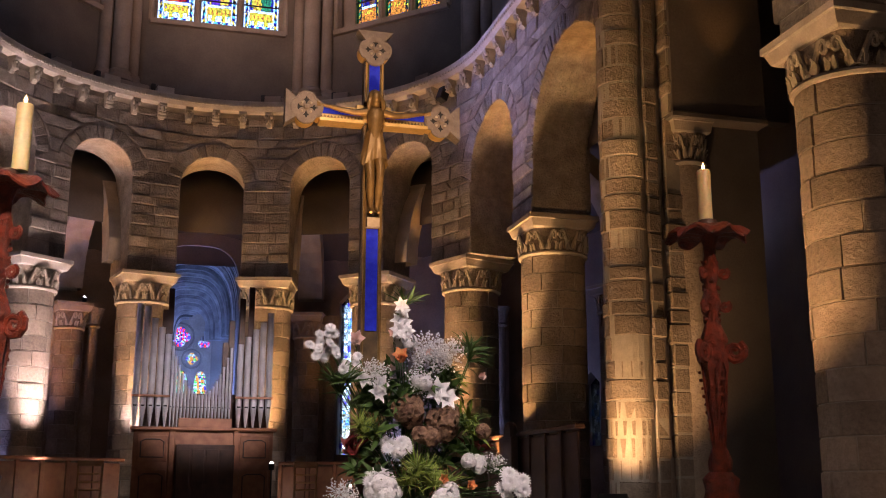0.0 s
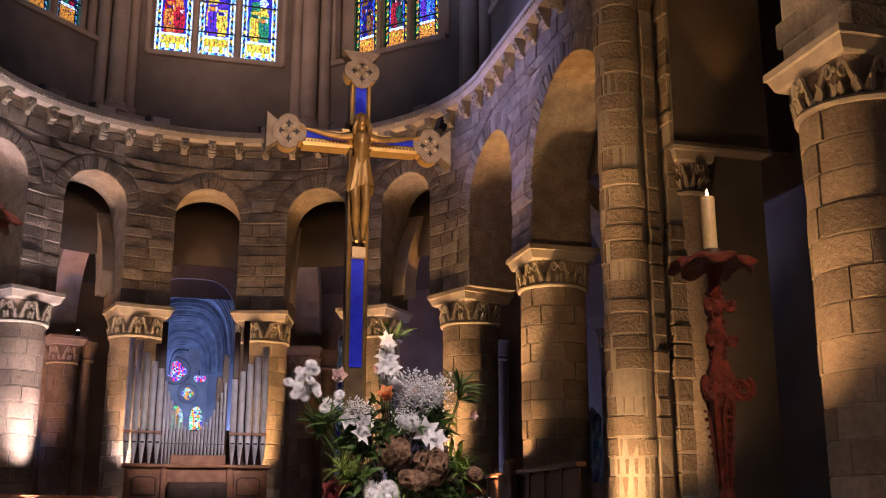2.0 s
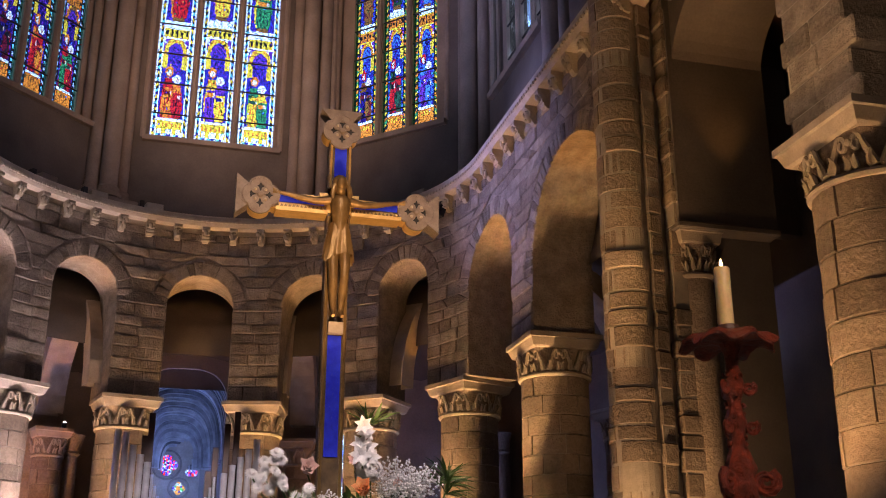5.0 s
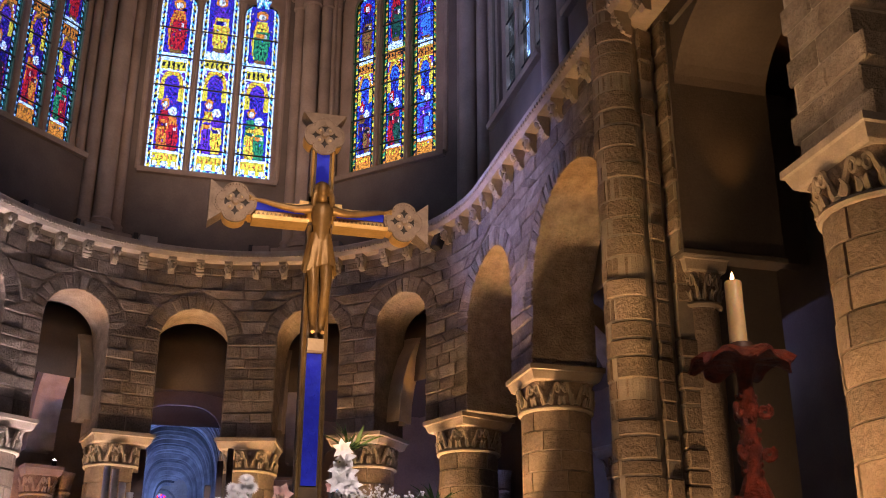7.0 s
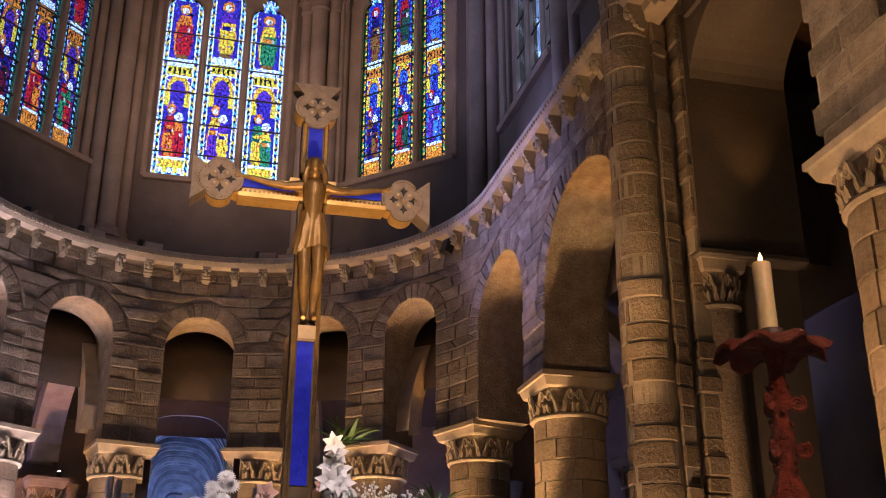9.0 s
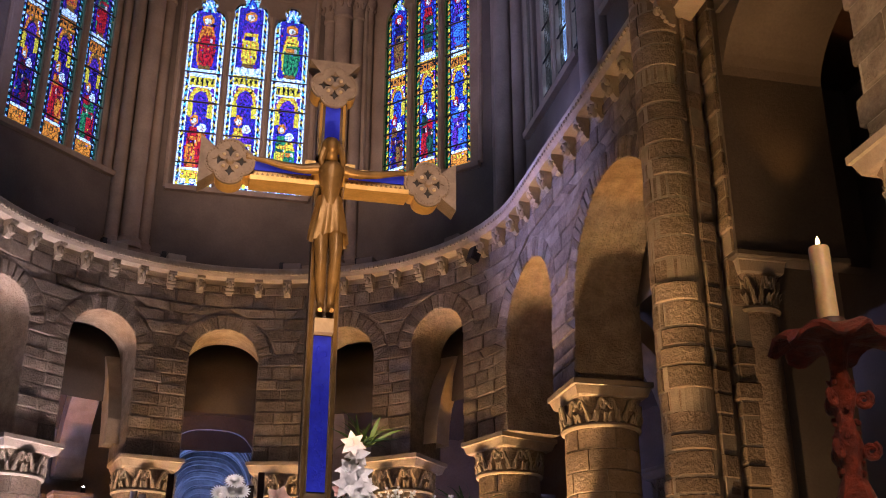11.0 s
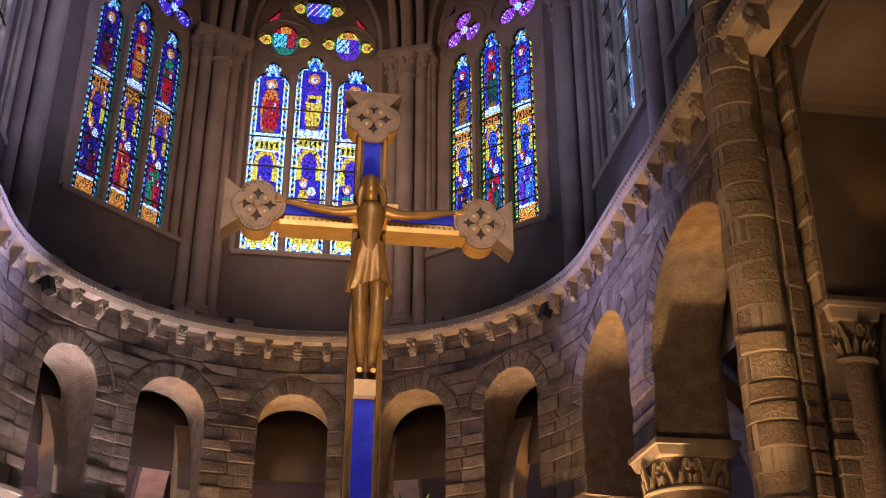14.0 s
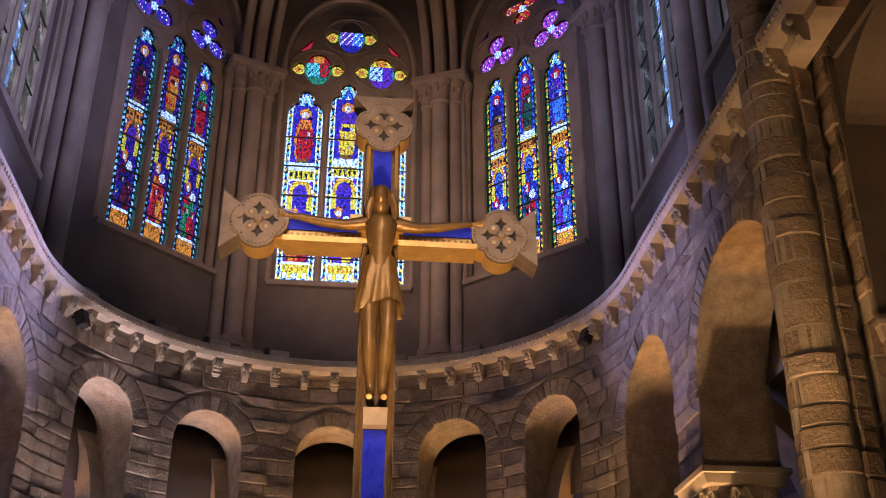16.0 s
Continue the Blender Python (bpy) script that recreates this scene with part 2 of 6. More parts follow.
def add_tube(bm, path, radius, sides=8, m=None):
    """A round bar along places; radius: one number or one for each place."""
    pts = [Vector(p) for p in path]
    radii = radius if isinstance(radius, (list, tuple)) else [radius] * len(pts)
    rows, up = [], Vector((0.0123, 0.0321, 1))
    for i, p in enumerate(pts):
        d = (pts[min(i + 1, len(pts) - 1)] - pts[max(i - 1, 0)]).normalized()
        if abs(d.dot(up.normalized())) > 0.97:
            up = Vector((1, 0.02, 0.01))
        x = d.cross(up).normalized()
        y = x.cross(d)
        up = y
        row = []
        for k in range(sides):
            a = 2 * math.pi * k / sides
            v = p + (x * math.cos(a) + y * math.sin(a)) * radii[i]
            row.append(bm.verts.new(m @ v if m is not None else v))
        rows.append(row)
    for i in range(len(rows) - 1):
        for k in range(sides):
            bm.faces.new([rows[i][k], rows[i][(k + 1) % sides], rows[i + 1][(k + 1) % sides], rows[i + 1][k]])
    bm.faces.new(rows[0][::-1])
    bm.faces.new(rows[-1])
    return bm


def tube(path, radius, sides=8, m=None):
    return add_tube(bmesh.new(), path, radius, sides, m)


def add_prism(bm, outline, d0, d1, place):
    """Pushes a flat outline of (u, v) pairs from depth d0 to d1; place(u, v, d) gives the world place."""
    a = [bm.verts.new(place(u, v, d0)) for u, v in outline]
    b = [bm.verts.new(place(u, v, d1)) for u, v in outline]
    n = len(outline)
    bm.faces.new(a)
    bm.faces.new(b[::-1])
    for i in range(n):
        bm.faces.new([a[(i + 1) % n], a[i], b[i], b[(i + 1) % n]])
    return bm


def add_strip(bm, lines, close=False):
    """Skins rows of places of equal length."""
    rows = [[bm.verts.new(p) for p in line] for line in lines]
    for i in range(len(rows) - 1 + (1 if close else 0)):
        a, b = rows[i], rows[(i + 1) % len(rows)]
        for k in range(len(a) - 1):
            bm.faces.new([a[k], a[k + 1], b[k + 1], b[k]])
    return bm


def fix(bm):
    bmesh.ops.recalc_face_normals(bm, faces=bm.faces)
    return bm


# ---- large structure ----
def strip_wall(samples, off0, off1, top):
    """A wall along the choir from (s, underside) samples, with its reveals and soffits."""
    bm = bmesh.new()
    add_strip(bm, [[along(s, off0, top), along(s, off0, z), along(s, off1, z), along(s, off1, top), along(s, off0, top)] for s, z in samples])
    for row in (samples[0], samples[-1]):
        bm.faces.new([bm.verts.new(along(row[0], o, z)) for o, z in ((off0, top), (off0, row[1]), (off1, row[1]), (off1, top))])
    bmesh.ops.remove_doubles(bm, verts=bm.verts, dist=0.0005)
    return fix(bm)


def under(s0, s1, c, half, top):
    """Underside of a wall from s0 to s1 with one round arch."""
    spring = top - half
    out = [(s0 + (c - half - s0) * k / 4, CAP_TOP) for k in range(5)]
    for k in range(25):
        a = math.pi - math.pi * k / 24
        out.append((c + half * math.cos(a), spring + half * math.sin(a)))
    out += [(c + half + (s1 - c - half) * k / 4, CAP_TOP) for k in range(5)]
    return out


WALL_END = 12.35
arches = sorted(ARCHES)
edges = [-WALL_END] + sorted(PIERS) + [WALL_END]
arcade_walls = []
for i, (c, half, top) in enumerate(arches):
    arcade_walls.append(whole("wall_arcade_%d" % (i + 1), strip_wall(under(edges[i], edges[i + 1], c, half, top), 0.0, 0.95, 9.02), RUBBLE,
                              label="rough stone arcade wall with a round arch", category="wall", kind="structure"))

# cornice round the choir
profile = [(0.30, 9.0), (0.0, 9.0), (-0.02, 9.09), (-0.20, 9.10), (-0.23, 9.14), (-0.255, 9.20), (-0.24, 9.25), (-0.255, 9.30), (0.95, 9.32), (0.95, 9.0)]
CEND = QUARTER + 6.5
steps = [CEND * (k / 75.0 - 1) for k in range(151)]
bm = bmesh.new()
add_strip(bm, [[along(s, o, z) for o, z in profile] for s in steps])
cornice = whole("cornice", fix(bm), PALE, True, label="pale moulded stone cornice on carved corbels", category="cornice", kind="structure")
bm = bmesh.new()
for k in range(int(2 * CEND / 0.1)):
    s = -CEND + (k + 0.5) * 0.1
    pts = [along(s + a, o, z) for a in (-0.028, 0.028) for o, z in ((-0.235, 9.165), (-0.268, 9.175), (-0.272, 9.21), (-0.24, 9.22))]
    vs = [bm.verts.new(p) for p in pts]
    for f in ((0, 1, 2, 3), (7, 6, 5, 4), (1, 0, 4, 5), (2, 1, 5, 6), (3, 2, 6, 7)):
        bm.faces.new([vs[j] for j in f])
tagged(part("billet_row", fix(bm), CARVED, cornice), kind="stuff")


def corbel_mesh(kind):
    """A carved bracket; local -y points into the choir, the top is at z = 0."""
    bm = bmesh.new()
    outline = [(0.02, 0.0), (-0.20, 0.0), (-0.205, -0.05), (-0.15, -0.08), (-0.12, -0.2), (-0.06, -0.30), (0.02, -0.31)]
    add_prism(bm, outline, -0.075, 0.075, lambda u, v, d: Vector((d * (1 + v * 0.9), u, v)))
    bmesh.ops.recalc_face_normals(bm, faces=bm.faces)
    ball = lambda x, y, z, r, sx=1.0, sz=1.0: bmesh.ops.create_uvsphere(bm, u_segments=10, v_segments=7, radius=r, matrix=Matrix.Translation((x, y, z)) @ Matrix.Diagonal((sx, 1, sz, 1)))
    if kind == 0:
        ball(0, -0.13, -0.16, 0.075, 0.95, 1.45)
        ball(0, -0.205, -0.16, 0.022, 0.8, 1.6)
        for e in (-1, 1):
            ball(e * 0.07, -0.12, -0.13, 0.03, 0.7, 1.5)
            ball(e * 0.032, -0.19, -0.115, 0.02)
        ball(0, -0.185, -0.235, 0.03, 1.3, 0.6)
    elif kind == 1:
        for e in (-1, 1):
            ball(e * 0.055, -0.17, -0.09, 0.045, 0.9, 1.1)
            ball(e * 0.04, -0.13, -0.2, 0.042, 0.8, 1.5)
        ball(0, -0.18, -0.15, 0.04, 0.7, 1.8)
    else:
        for k in range(4):
            add_tube(bm, [(-0.075, -0.17 + 0.03 * k, -0.07 - 0.06 * k), (0.075, -0.17 + 0.03 * k, -0.07 - 0.06 * k)], 0.032, 8)
        ball(0, -0.17, -0.12, 0.05, 0.8, 1.4)
    return mesh_of(bm, "corbel", CARVED, True)


corbels = [corbel_mesh(k) for k in range(3)]
n = 48
for k in range(n + 1):
    s = (k - n / 2) * 0.555
    p, q = along(s, 0.0, 9.095), along(s, 1.0)
    m = Matrix.Translation(p) @ pose(0, 0, 0, 0, 0, -math.degrees(math.atan2(q.x - p.x, q.y - p.y)))
    part("corbel", corbels[(k * 7 + k // 3) % 3], None, cornice, m=m)

# floors
whole("floor", box((-9, -12, -0.3), (11.1, 3.9, 0.0)), TILES, label="worn grey stone floor of the nave", category="floor", kind="structure")
for k in range(6):
    whole("step", box((-9, 3.9 + 0.12 * k, -0.3), (11.1, 4.02 + 0.12 * k, 0.175 * (k + 1))), TILES, label="stone step up to the choir", category="step", kind="structure")
bm = lathe([(0.0, CHOIR - 0.3), (9.6, CHOIR - 0.3), (9.6, CHOIR), (0.0, CHOIR)], 64, m=Matrix.Translation((CX, CY, 0)))
add_box(bm, (-9, 4.62, CHOIR - 0.3), (11.1, CY, CHOIR - 0.004))
whole("floor_choir", bm, TILES, label="grey stone floor of the choir", category="floor", kind="structure")

# outer wall of the ambulatory with round-headed windows, and its roof
RO = 8.9
QO = RO * math.pi / 2
CHAPEL = (-0.05, 2.05)          # opening into the axial chapel


def outer(s, off, z):
    if abs(s) <= QO:
        return ring(math.degrees(s / RO), RO + off, z)
    side = 1 if s > 0 else -1
    return Vector((CX + side * (RO + off), CY - (abs(s) - QO), z))


def outer_wall(name, s0, s1, holes):
    """holes: (middle, half width, sill, spring)."""
    bm = bmesh.new()
    cuts = [(s0, None)]
    for c, h, sill, spring in holes:
        cuts += [(c - h, None), (c + h, (c, h, sill, spring))]
    cuts.append((s1, None))
    for (a, _), (b, hole) in zip(cuts, cuts[1:]):
        n = max(2, int(abs(b - a) / 0.4))
        for k in range(n):
            u0, u1 = a + (b - a) * k / n, a + (b - a) * (k + 1) / n
            spans = [((CHOIR, CHOIR), (9.2, 9.2))]
            if hole:
                c, h, sill, spring = hole
                top = [spring + math.sqrt(max(0, h * h - (u - c) ** 2)) for u in (u0, u1)]
                spans = [((CHOIR, CHOIR), (sill, sill)), (tuple(top), (9.2, 9.2))]
            for (z0, z1), (z2, z3) in spans:
                if z2 - z0 < 0.01 and z3 - z1 < 0.01:
                    continue
                v = [bm.verts.new(outer(u, o, z)) for o in (0, 0.6) for u, z in ((u0, z0), (u1, z1), (u1, z3), (u0, z2))]
                for f in ((0, 1, 2, 3), (7, 6, 5, 4), (0, 4, 5, 1), (1, 5, 6, 2), (2, 6, 7, 3), (3, 7, 4, 0)):
                    bm.faces.new([v[j] for j in f])
    bmesh.ops.remove_doubles(bm, verts=bm.verts, dist=0.001)
    return whole(name, fix(bm), DARKSTONE, label="dim grey stone outer wall of the ambulatory", category="wall", kind="structure")


AMB_WINDOWS = [(3.6, 0.22, 2.3, 5.9), (9.8, 0.24, 2.4, 3.7)]
half = 1.07
outer_wall("wall_ambulatory_right", half, QO + 29.2, AMB_WINDOWS)
outer_wall("wall_ambulatory_left", -QO - 29.2, -half, [])
bm = bmesh.new()
roof_s = [(-QO - 4.3) + (2 * QO + 8.6) * k / 90 for k in range(91)]


def inner_of(s, off, z):
    if abs(s) <= QO:
        return ring(math.degrees(s / RO), RW + off, z)
    return Vector((CX + (1 if s > 0 else -1) * (RW + off), CY - (abs(s) - QO), z))


# vault of the ambulatory: a half barrel between arcade and outer wall, closed above by a slab
rows = []
for s in roof_s:
    a, b = inner_of(s, 0.9, 0), outer(s, 0.02, 0)
    row = []
    for k in range(13):
        w = math.pi * k / 12
        p = a.lerp(b, 0.5 - 0.5 * math.cos(w))
        row.append(Vector((p.x, p.y, 6.75 + 1.85 * math.sin(w))))
    rows.append(row + [outer(s, 0.6, 9.1), outer(s, 0.6, 9.22), inner_of(s, 0.9, 9.3)])
add_strip(bm, rows)
# the vault's unlit look is put into its dark colour
whole("ceiling_ambulatory", bm, SHADE_PLASTER, True, label="stone barrel vault of the ambulatory, darkened by colour for shade", category="ceiling", kind="structure")

for x0, x1 in ((CX - RO - 0.6, CX - RW - 0.9), (CX + RW + 0.9, CX + RO + 0.6)):
    # dark wood colour stands in for the unlit aisle overhead
    whole("ceiling_aisle", box((x0, -12.2, 9.1), (x1, CY - 4.2, 9.3)), DARKWOOD, label="flat aisle ceiling, coloured dark in place of shade", category="ceiling", kind="structure")
# axial chapel with a stepped barrel vault of curved courses
C0, C1, CR, CS = 26.25, 29.6, 1.06, 6.15
cc = 0.5 * (CHAPEL[0] + CHAPEL[1])
bm = bmesh.new()
for x0, x1 in ((CHAPEL[0] - 0.5, CHAPEL[0]), (CHAPEL[1], CHAPEL[1] + 0.5)):
    add_box(bm, (x0, C0 - 0.1, CHOIR - 0.2), (x1, C1 + 0.4, CS))
for side in (-1, 1):
    add_box(bm, (cc - 1.6, C1, CHOIR - 0.2), (cc - 0.62, C1 + 0.4, CS + 1.6)) if side < 0 else add_box(bm, (cc + 0.62, C1, CHOIR - 0.2), (cc + 1.6, C1 + 0.4, CS + 1.6))
add_box(bm, (cc - 0.62, C1, CHOIR - 0.2), (cc + 0.62, C1 + 0.4, 2.6))
add_box(bm, (cc - 0.62, C1, 6.35), (cc + 0.62, C1 + 0.4, CS + 1.6))
whole("wall_chapel", bm, DARKSTONE, label="stone walls of the axial chapel in blue light", category="wall", kind="structure")
chapel_vault = empty("ceiling_chapel", label="curved stone courses of a chapel vault washed in blue light", category="ceiling", kind="structure")
COURSES = 30
for k in range(COURSES):
    f0, f1 = radians(74 * k / COURSES), radians(74 * (k + 1) / COURSES)
    y0, y1 = C0 + 3.5 * math.sin(f0) / 0.961, C0 + 3.5 * math.sin(f1) / 0.961
    c = math.cos(0.5 * (f0 + f1)) * random.uniform(0.94, 1.03)
    lines = []
    for j in range(25):
        a = math.pi * j / 24
        # the courses lean towards the end wall
        lean = 0.22 * math.sin(2 * a)
        lines.append([Vector((cc + (1.08 * c + q) * math.copysign(abs(math.cos(a)) ** 0.7, math.cos(a)), y + lean, CS - 0.75 + (1.85 * c + q) * abs(math.sin(a)) ** 0.7)) for q, y in ((0, y0), (0, y1), (0.4, y1), (0.4, y0), (0, y0))])
    bm = bmesh.new()
    add_strip(bm, lines)
    part("vault_course", fix(bm), BANDS, chapel_vault)
bm = bmesh.new()
add_box(bm, (cc - 1.9, C0 - 0.1, CS + 1.6), (cc + 1.9, C1 + 0.4, CS + 1.9))
add_box(bm, (cc - 1.9, C0 - 0.1, CS - 0.9), (cc - 1.6, C1 + 0.4, CS + 1.9))
add_box(bm, (cc + 1.6, C0 - 0.1, CS - 0.9), (cc + 1.9, C1 + 0.4, CS + 1.9))
part("vault_back", bm, DARKSTONE, chapel_vault)
# wall over the chapel's mouth
bm = bmesh.new()
n = 20
flat = lambda x, e: math.copysign(abs(x) ** e, x)
for k in range(n):
    a0, a1 = math.pi * k / n, math.pi * (k + 1) / n
    pts = [(cc + 1.06 * flat(math.cos(a0), 0.62), CS - 0.75 + 1.80 * flat(math.sin(a0), 0.62)), (cc + 1.06 * flat(math.cos(a1), 0.62), CS - 0.75 + 1.80 * flat(math.sin(a1), 0.62)), (cc + 1.5 * math.cos(a1), 9.2), (cc + 1.5 * math.cos(a0), 9.2)]
    add_prism(bm, pts, 25.95, 26.2, lambda u, v, d: Vector((u, d, v)))
whole("wall_chapel_arch", fix(bm), DARKSTONE, label="stone arch into the axial chapel", category="wall", kind="structure")

# end of the nave behind
whole("wall_back", box((-9, -12.4, -0.2), (11.1, -12.0, 21.5)), DARKSTONE, label="plain end wall of the nave", category="wall", kind="structure")

# ---- clerestory ----
RC, SILL, SPRING, APEX, WTOP = 5.05, 11.2, 16.2, 18.4, 18.9


def facet(deg=None, side=0, y=0.0):
    """place(u, z, d) for a wall: u to the right as seen from inside, d outwards."""
    if deg is not None:
        a = radians(deg)
        n, t = Vector((math.sin(a), math.cos(a), 0)), Vector((math.cos(a), -math.sin(a), 0))
        o = Vector((CX, CY, 0)) + n * RC
    else:
        n, t = Vector((side, 0, 0)), Vector((0, -side, 0))
        o = Vector((CX + side * RC, y, 0))
    return lambda u, z, d: o + t * u + n * d + Vector((0, 0, z))


def head(half, spring, apex, n=10):
    """Outline of a pointed arch head from left to right."""
    rise = apex - spring
    pts = []
    for k in range(n + 1):
        f = k / n
        a = radians(90) * f
        pts.append((-half * math.cos(a) ** 0.92, spring + rise * math.sin(a) ** 0.92 if f else spring))
    return pts + [(-u, z) for u, z in pts[-2::-1]]


def pierced(outline, holes, d0, d1, place):
    """A flat plate with holes, of some thickness."""
    bm = bmesh.new()
    es = []
    for loop in [outline] + holes:
        vs = [bm.verts.new((u, v, 0)) for u, v in loop]
        es += [bm.edges.new((vs[i], vs[(i + 1) % len(vs)])) for i in range(len(vs))]
    bmesh.ops.triangle_fill(bm, use_beauty=True, use_dissolve=False, edges=es)
    front = list(bm.faces)
    ext = bmesh.ops.extrude_face_region(bm, geom=front)
    for g in ext["geom"]:
        if isinstance(g, bmesh.types.BMVert):
            g.co.z = 1.0
    for v in bm.verts:
        v.co = place(v.co.x, v.co.y, d0 + (d1 - d0) * v.co.z)
    return fix(bm)


def circle(u, v, r, n=20):
    return [(u + r * math.cos(2 * math.pi * k / n), v + r * math.sin(2 * math.pi * k / n)) for k in range(n)]


def foils(u, v, r, lobes, turn=0.0, n=48, depth=0.36):
    out = []
    for k in range(n):
        a = 2 * math.pi * k / n
        rr = r * (1 - depth + depth * abs(math.cos(lobes * (a - turn) / 2)) ** 0.6)
        out.append((u + rr * math.cos(a), v + rr * math.sin(a)))
    return out


# stained glass: coloured light passes through, dark leads between the pieces
def glass_material():
    m = bpy.data.materials.new("stained_glass")
    m.use_nodes = True
    n, l = m.node_tree.nodes, m.node_tree.links
    n.clear()
    out, tr, gl, mix = n.new("ShaderNodeOutputMaterial"), n.new("ShaderNodeBsdfTransparent"), n.new("ShaderNodeBsdfGlossy"), n.new("ShaderNodeMixShader")
    col = n.new("ShaderNodeVertexColor")
    col.layer_name = "tint"
    uv = n.new("ShaderNodeUVMap")
    uv.uv_map = "flat"
    vor = n.new("ShaderNodeTexVoronoi")
    vor.feature = "DISTANCE_TO_EDGE"
    vor.inputs["Scale"].default_value = 19.0
    step = n.new("ShaderNodeMapRange")
    step.inputs[1].default_value, step.inputs[2].default_value = 0.03, 0.085
    step.inputs[3].default_value, step.inputs[4].default_value = 0.03, 1.0
    nz = n.new("ShaderNodeTexNoise")
    nz.inputs["Scale"].default_value, nz.inputs["Detail"].default_value = 22.0, 4
    gain = n.new("ShaderNodeMath")
    gain.operation = "MULTIPLY_ADD"
    gain.inputs[1].default_value, gain.inputs[2].default_value = 0.9, 0.5
    mul, mul2 = n.new("ShaderNodeMath"), n.new("ShaderNodeVectorMath")
    mul.operation, mul2.operation = "MULTIPLY", "SCALE"
    l.new(uv.outputs[0], vor.inputs["Vector"])
    l.new(uv.outputs[0], nz.inputs["Vector"])
    l.new(vor.outputs["Distance"], step.inputs[0])
    l.new(nz.outputs[0], gain.inputs[0])
    l.new(step.outputs[0], mul.inputs[0])
    l.new(gain.outputs[0], mul.inputs[1])
    l.new(col.outputs[0], mul2.inputs[0])
    l.new(mul.outputs[0], mul2.inputs["Scale"])
    l.new(mul2.outputs[0], tr.inputs[0])
    gl.inputs["Roughness"].default_value = 0.25
    gl.inputs["Color"].default_value = (0.4, 0.4, 0.4, 1)
    mix.inputs[0].default_value = 0.04
    l.new(tr.outputs[0], mix.inputs[1])
    l.new(gl.outputs[0], mix.inputs[2])
    l.new(mix.outputs[0], out.inputs[0])
    return m


GLASS = glass_material()
TINTS = dict(blue=(0.035, 0.03, 0.27), deep=(0.025, 0.015, 0.15), sky=(0.07, 0.22, 0.62), purple=(0.20, 0.045, 0.34), red=(0.62, 0.02, 0.025), dark=(0.17, 0.012, 0.03), green=(0.025, 0.26, 0.09),
             teal=(0.15, 0.62, 0.58), yellow=(0.95, 0.60, 0.05), orange=(0.90, 0.25, 0.03), white=(0.95, 0.97, 1.0), pale=(0.60, 0.75, 0.95), pink=(0.75, 0.10, 0.40), brown=(0.30, 0.12, 0.03),
             grey=(0.20, 0.24, 0.28), black=(0.015, 0.015, 0.02), moss=(0.02, 0.09, 0.05), flesh=(0.80, 0.55, 0.42))
FOLDS = dict(red="dark", orange="red", yellow="orange", green="moss", purple="deep", deep="black", moss="black", brown="dark", white="pale", sky="blue", dark="black")
RISE = 0.62            # height of a lancet's cusped head


def cusped(half, spring, rise=RISE, n=6):
    """Outline of a trefoil lancet head from left to right."""
    pts = [(-0.45 * half - 0.55 * half * math.cos(math.pi / 2 * k / n), spring + 0.5 * rise * math.sin(math.pi / 2 * k / n)) for k in range(n + 1)]
    lobe = [radians(220 - 130 * k / n) for k in range(n + 1)]
    pts += [(0.3 * rise * math.cos(a), spring + 0.7 * rise + 0.3 * rise * math.sin(a)) for a in lobe]
    return pts + [(-u, z) for u, z in pts[-2::-1]]


def half_at(half, over, rise=RISE):
    """Half width of a cusped lancet at some height over its spring."""
    if over <= 0:
        return half
    if over < 0.5 * rise:
        return half * (0.45 + 0.55 * math.sqrt(1 - (over / (0.5 * rise)) ** 2))
    return math.sqrt(max(0.0, (0.3 * rise) ** 2 - (over - 0.7 * rise) ** 2))


def standing(x, c, robe, mantle, halo, lean=0.0):
    """Colour of a robed shape in a field: x from -1 to 1, c from the feet 0 to the crown 1; None outside."""
    x = x - lean * c
    if math.hypot(x * 0.27, (c - 0.84) * 1.3) < 0.065:
        return "flesh" if x > -0.08 else "white"
    if math.hypot(x * 0.27, (c - 0.86) * 1.3) < 0.115:
        return halo
    wide = 0.36 + 0.30 * math.sin(math.pi * min(1.0, c / 0.78)) ** 0.7 - 0.10 * c
    if c < 0.06:
        return "brown" if abs(x) < 0.4 else None
    if c < 0.75 and abs(x) < wide:
        if 0.46 < c < 0.53 and -0.35 < x < 0.4:
            return "flesh" if x > 0.22 else FOLDS[mantle]
        body = mantle if x + 0.5 * math.sin(3.2 * c + 0.6) < -0.02 or c > 0.58 else robe
        return FOLDS[body] if (x * 4.2 + 0.9 * math.sin(5 * c)) % 1.0 < 0.26 else body
    return None


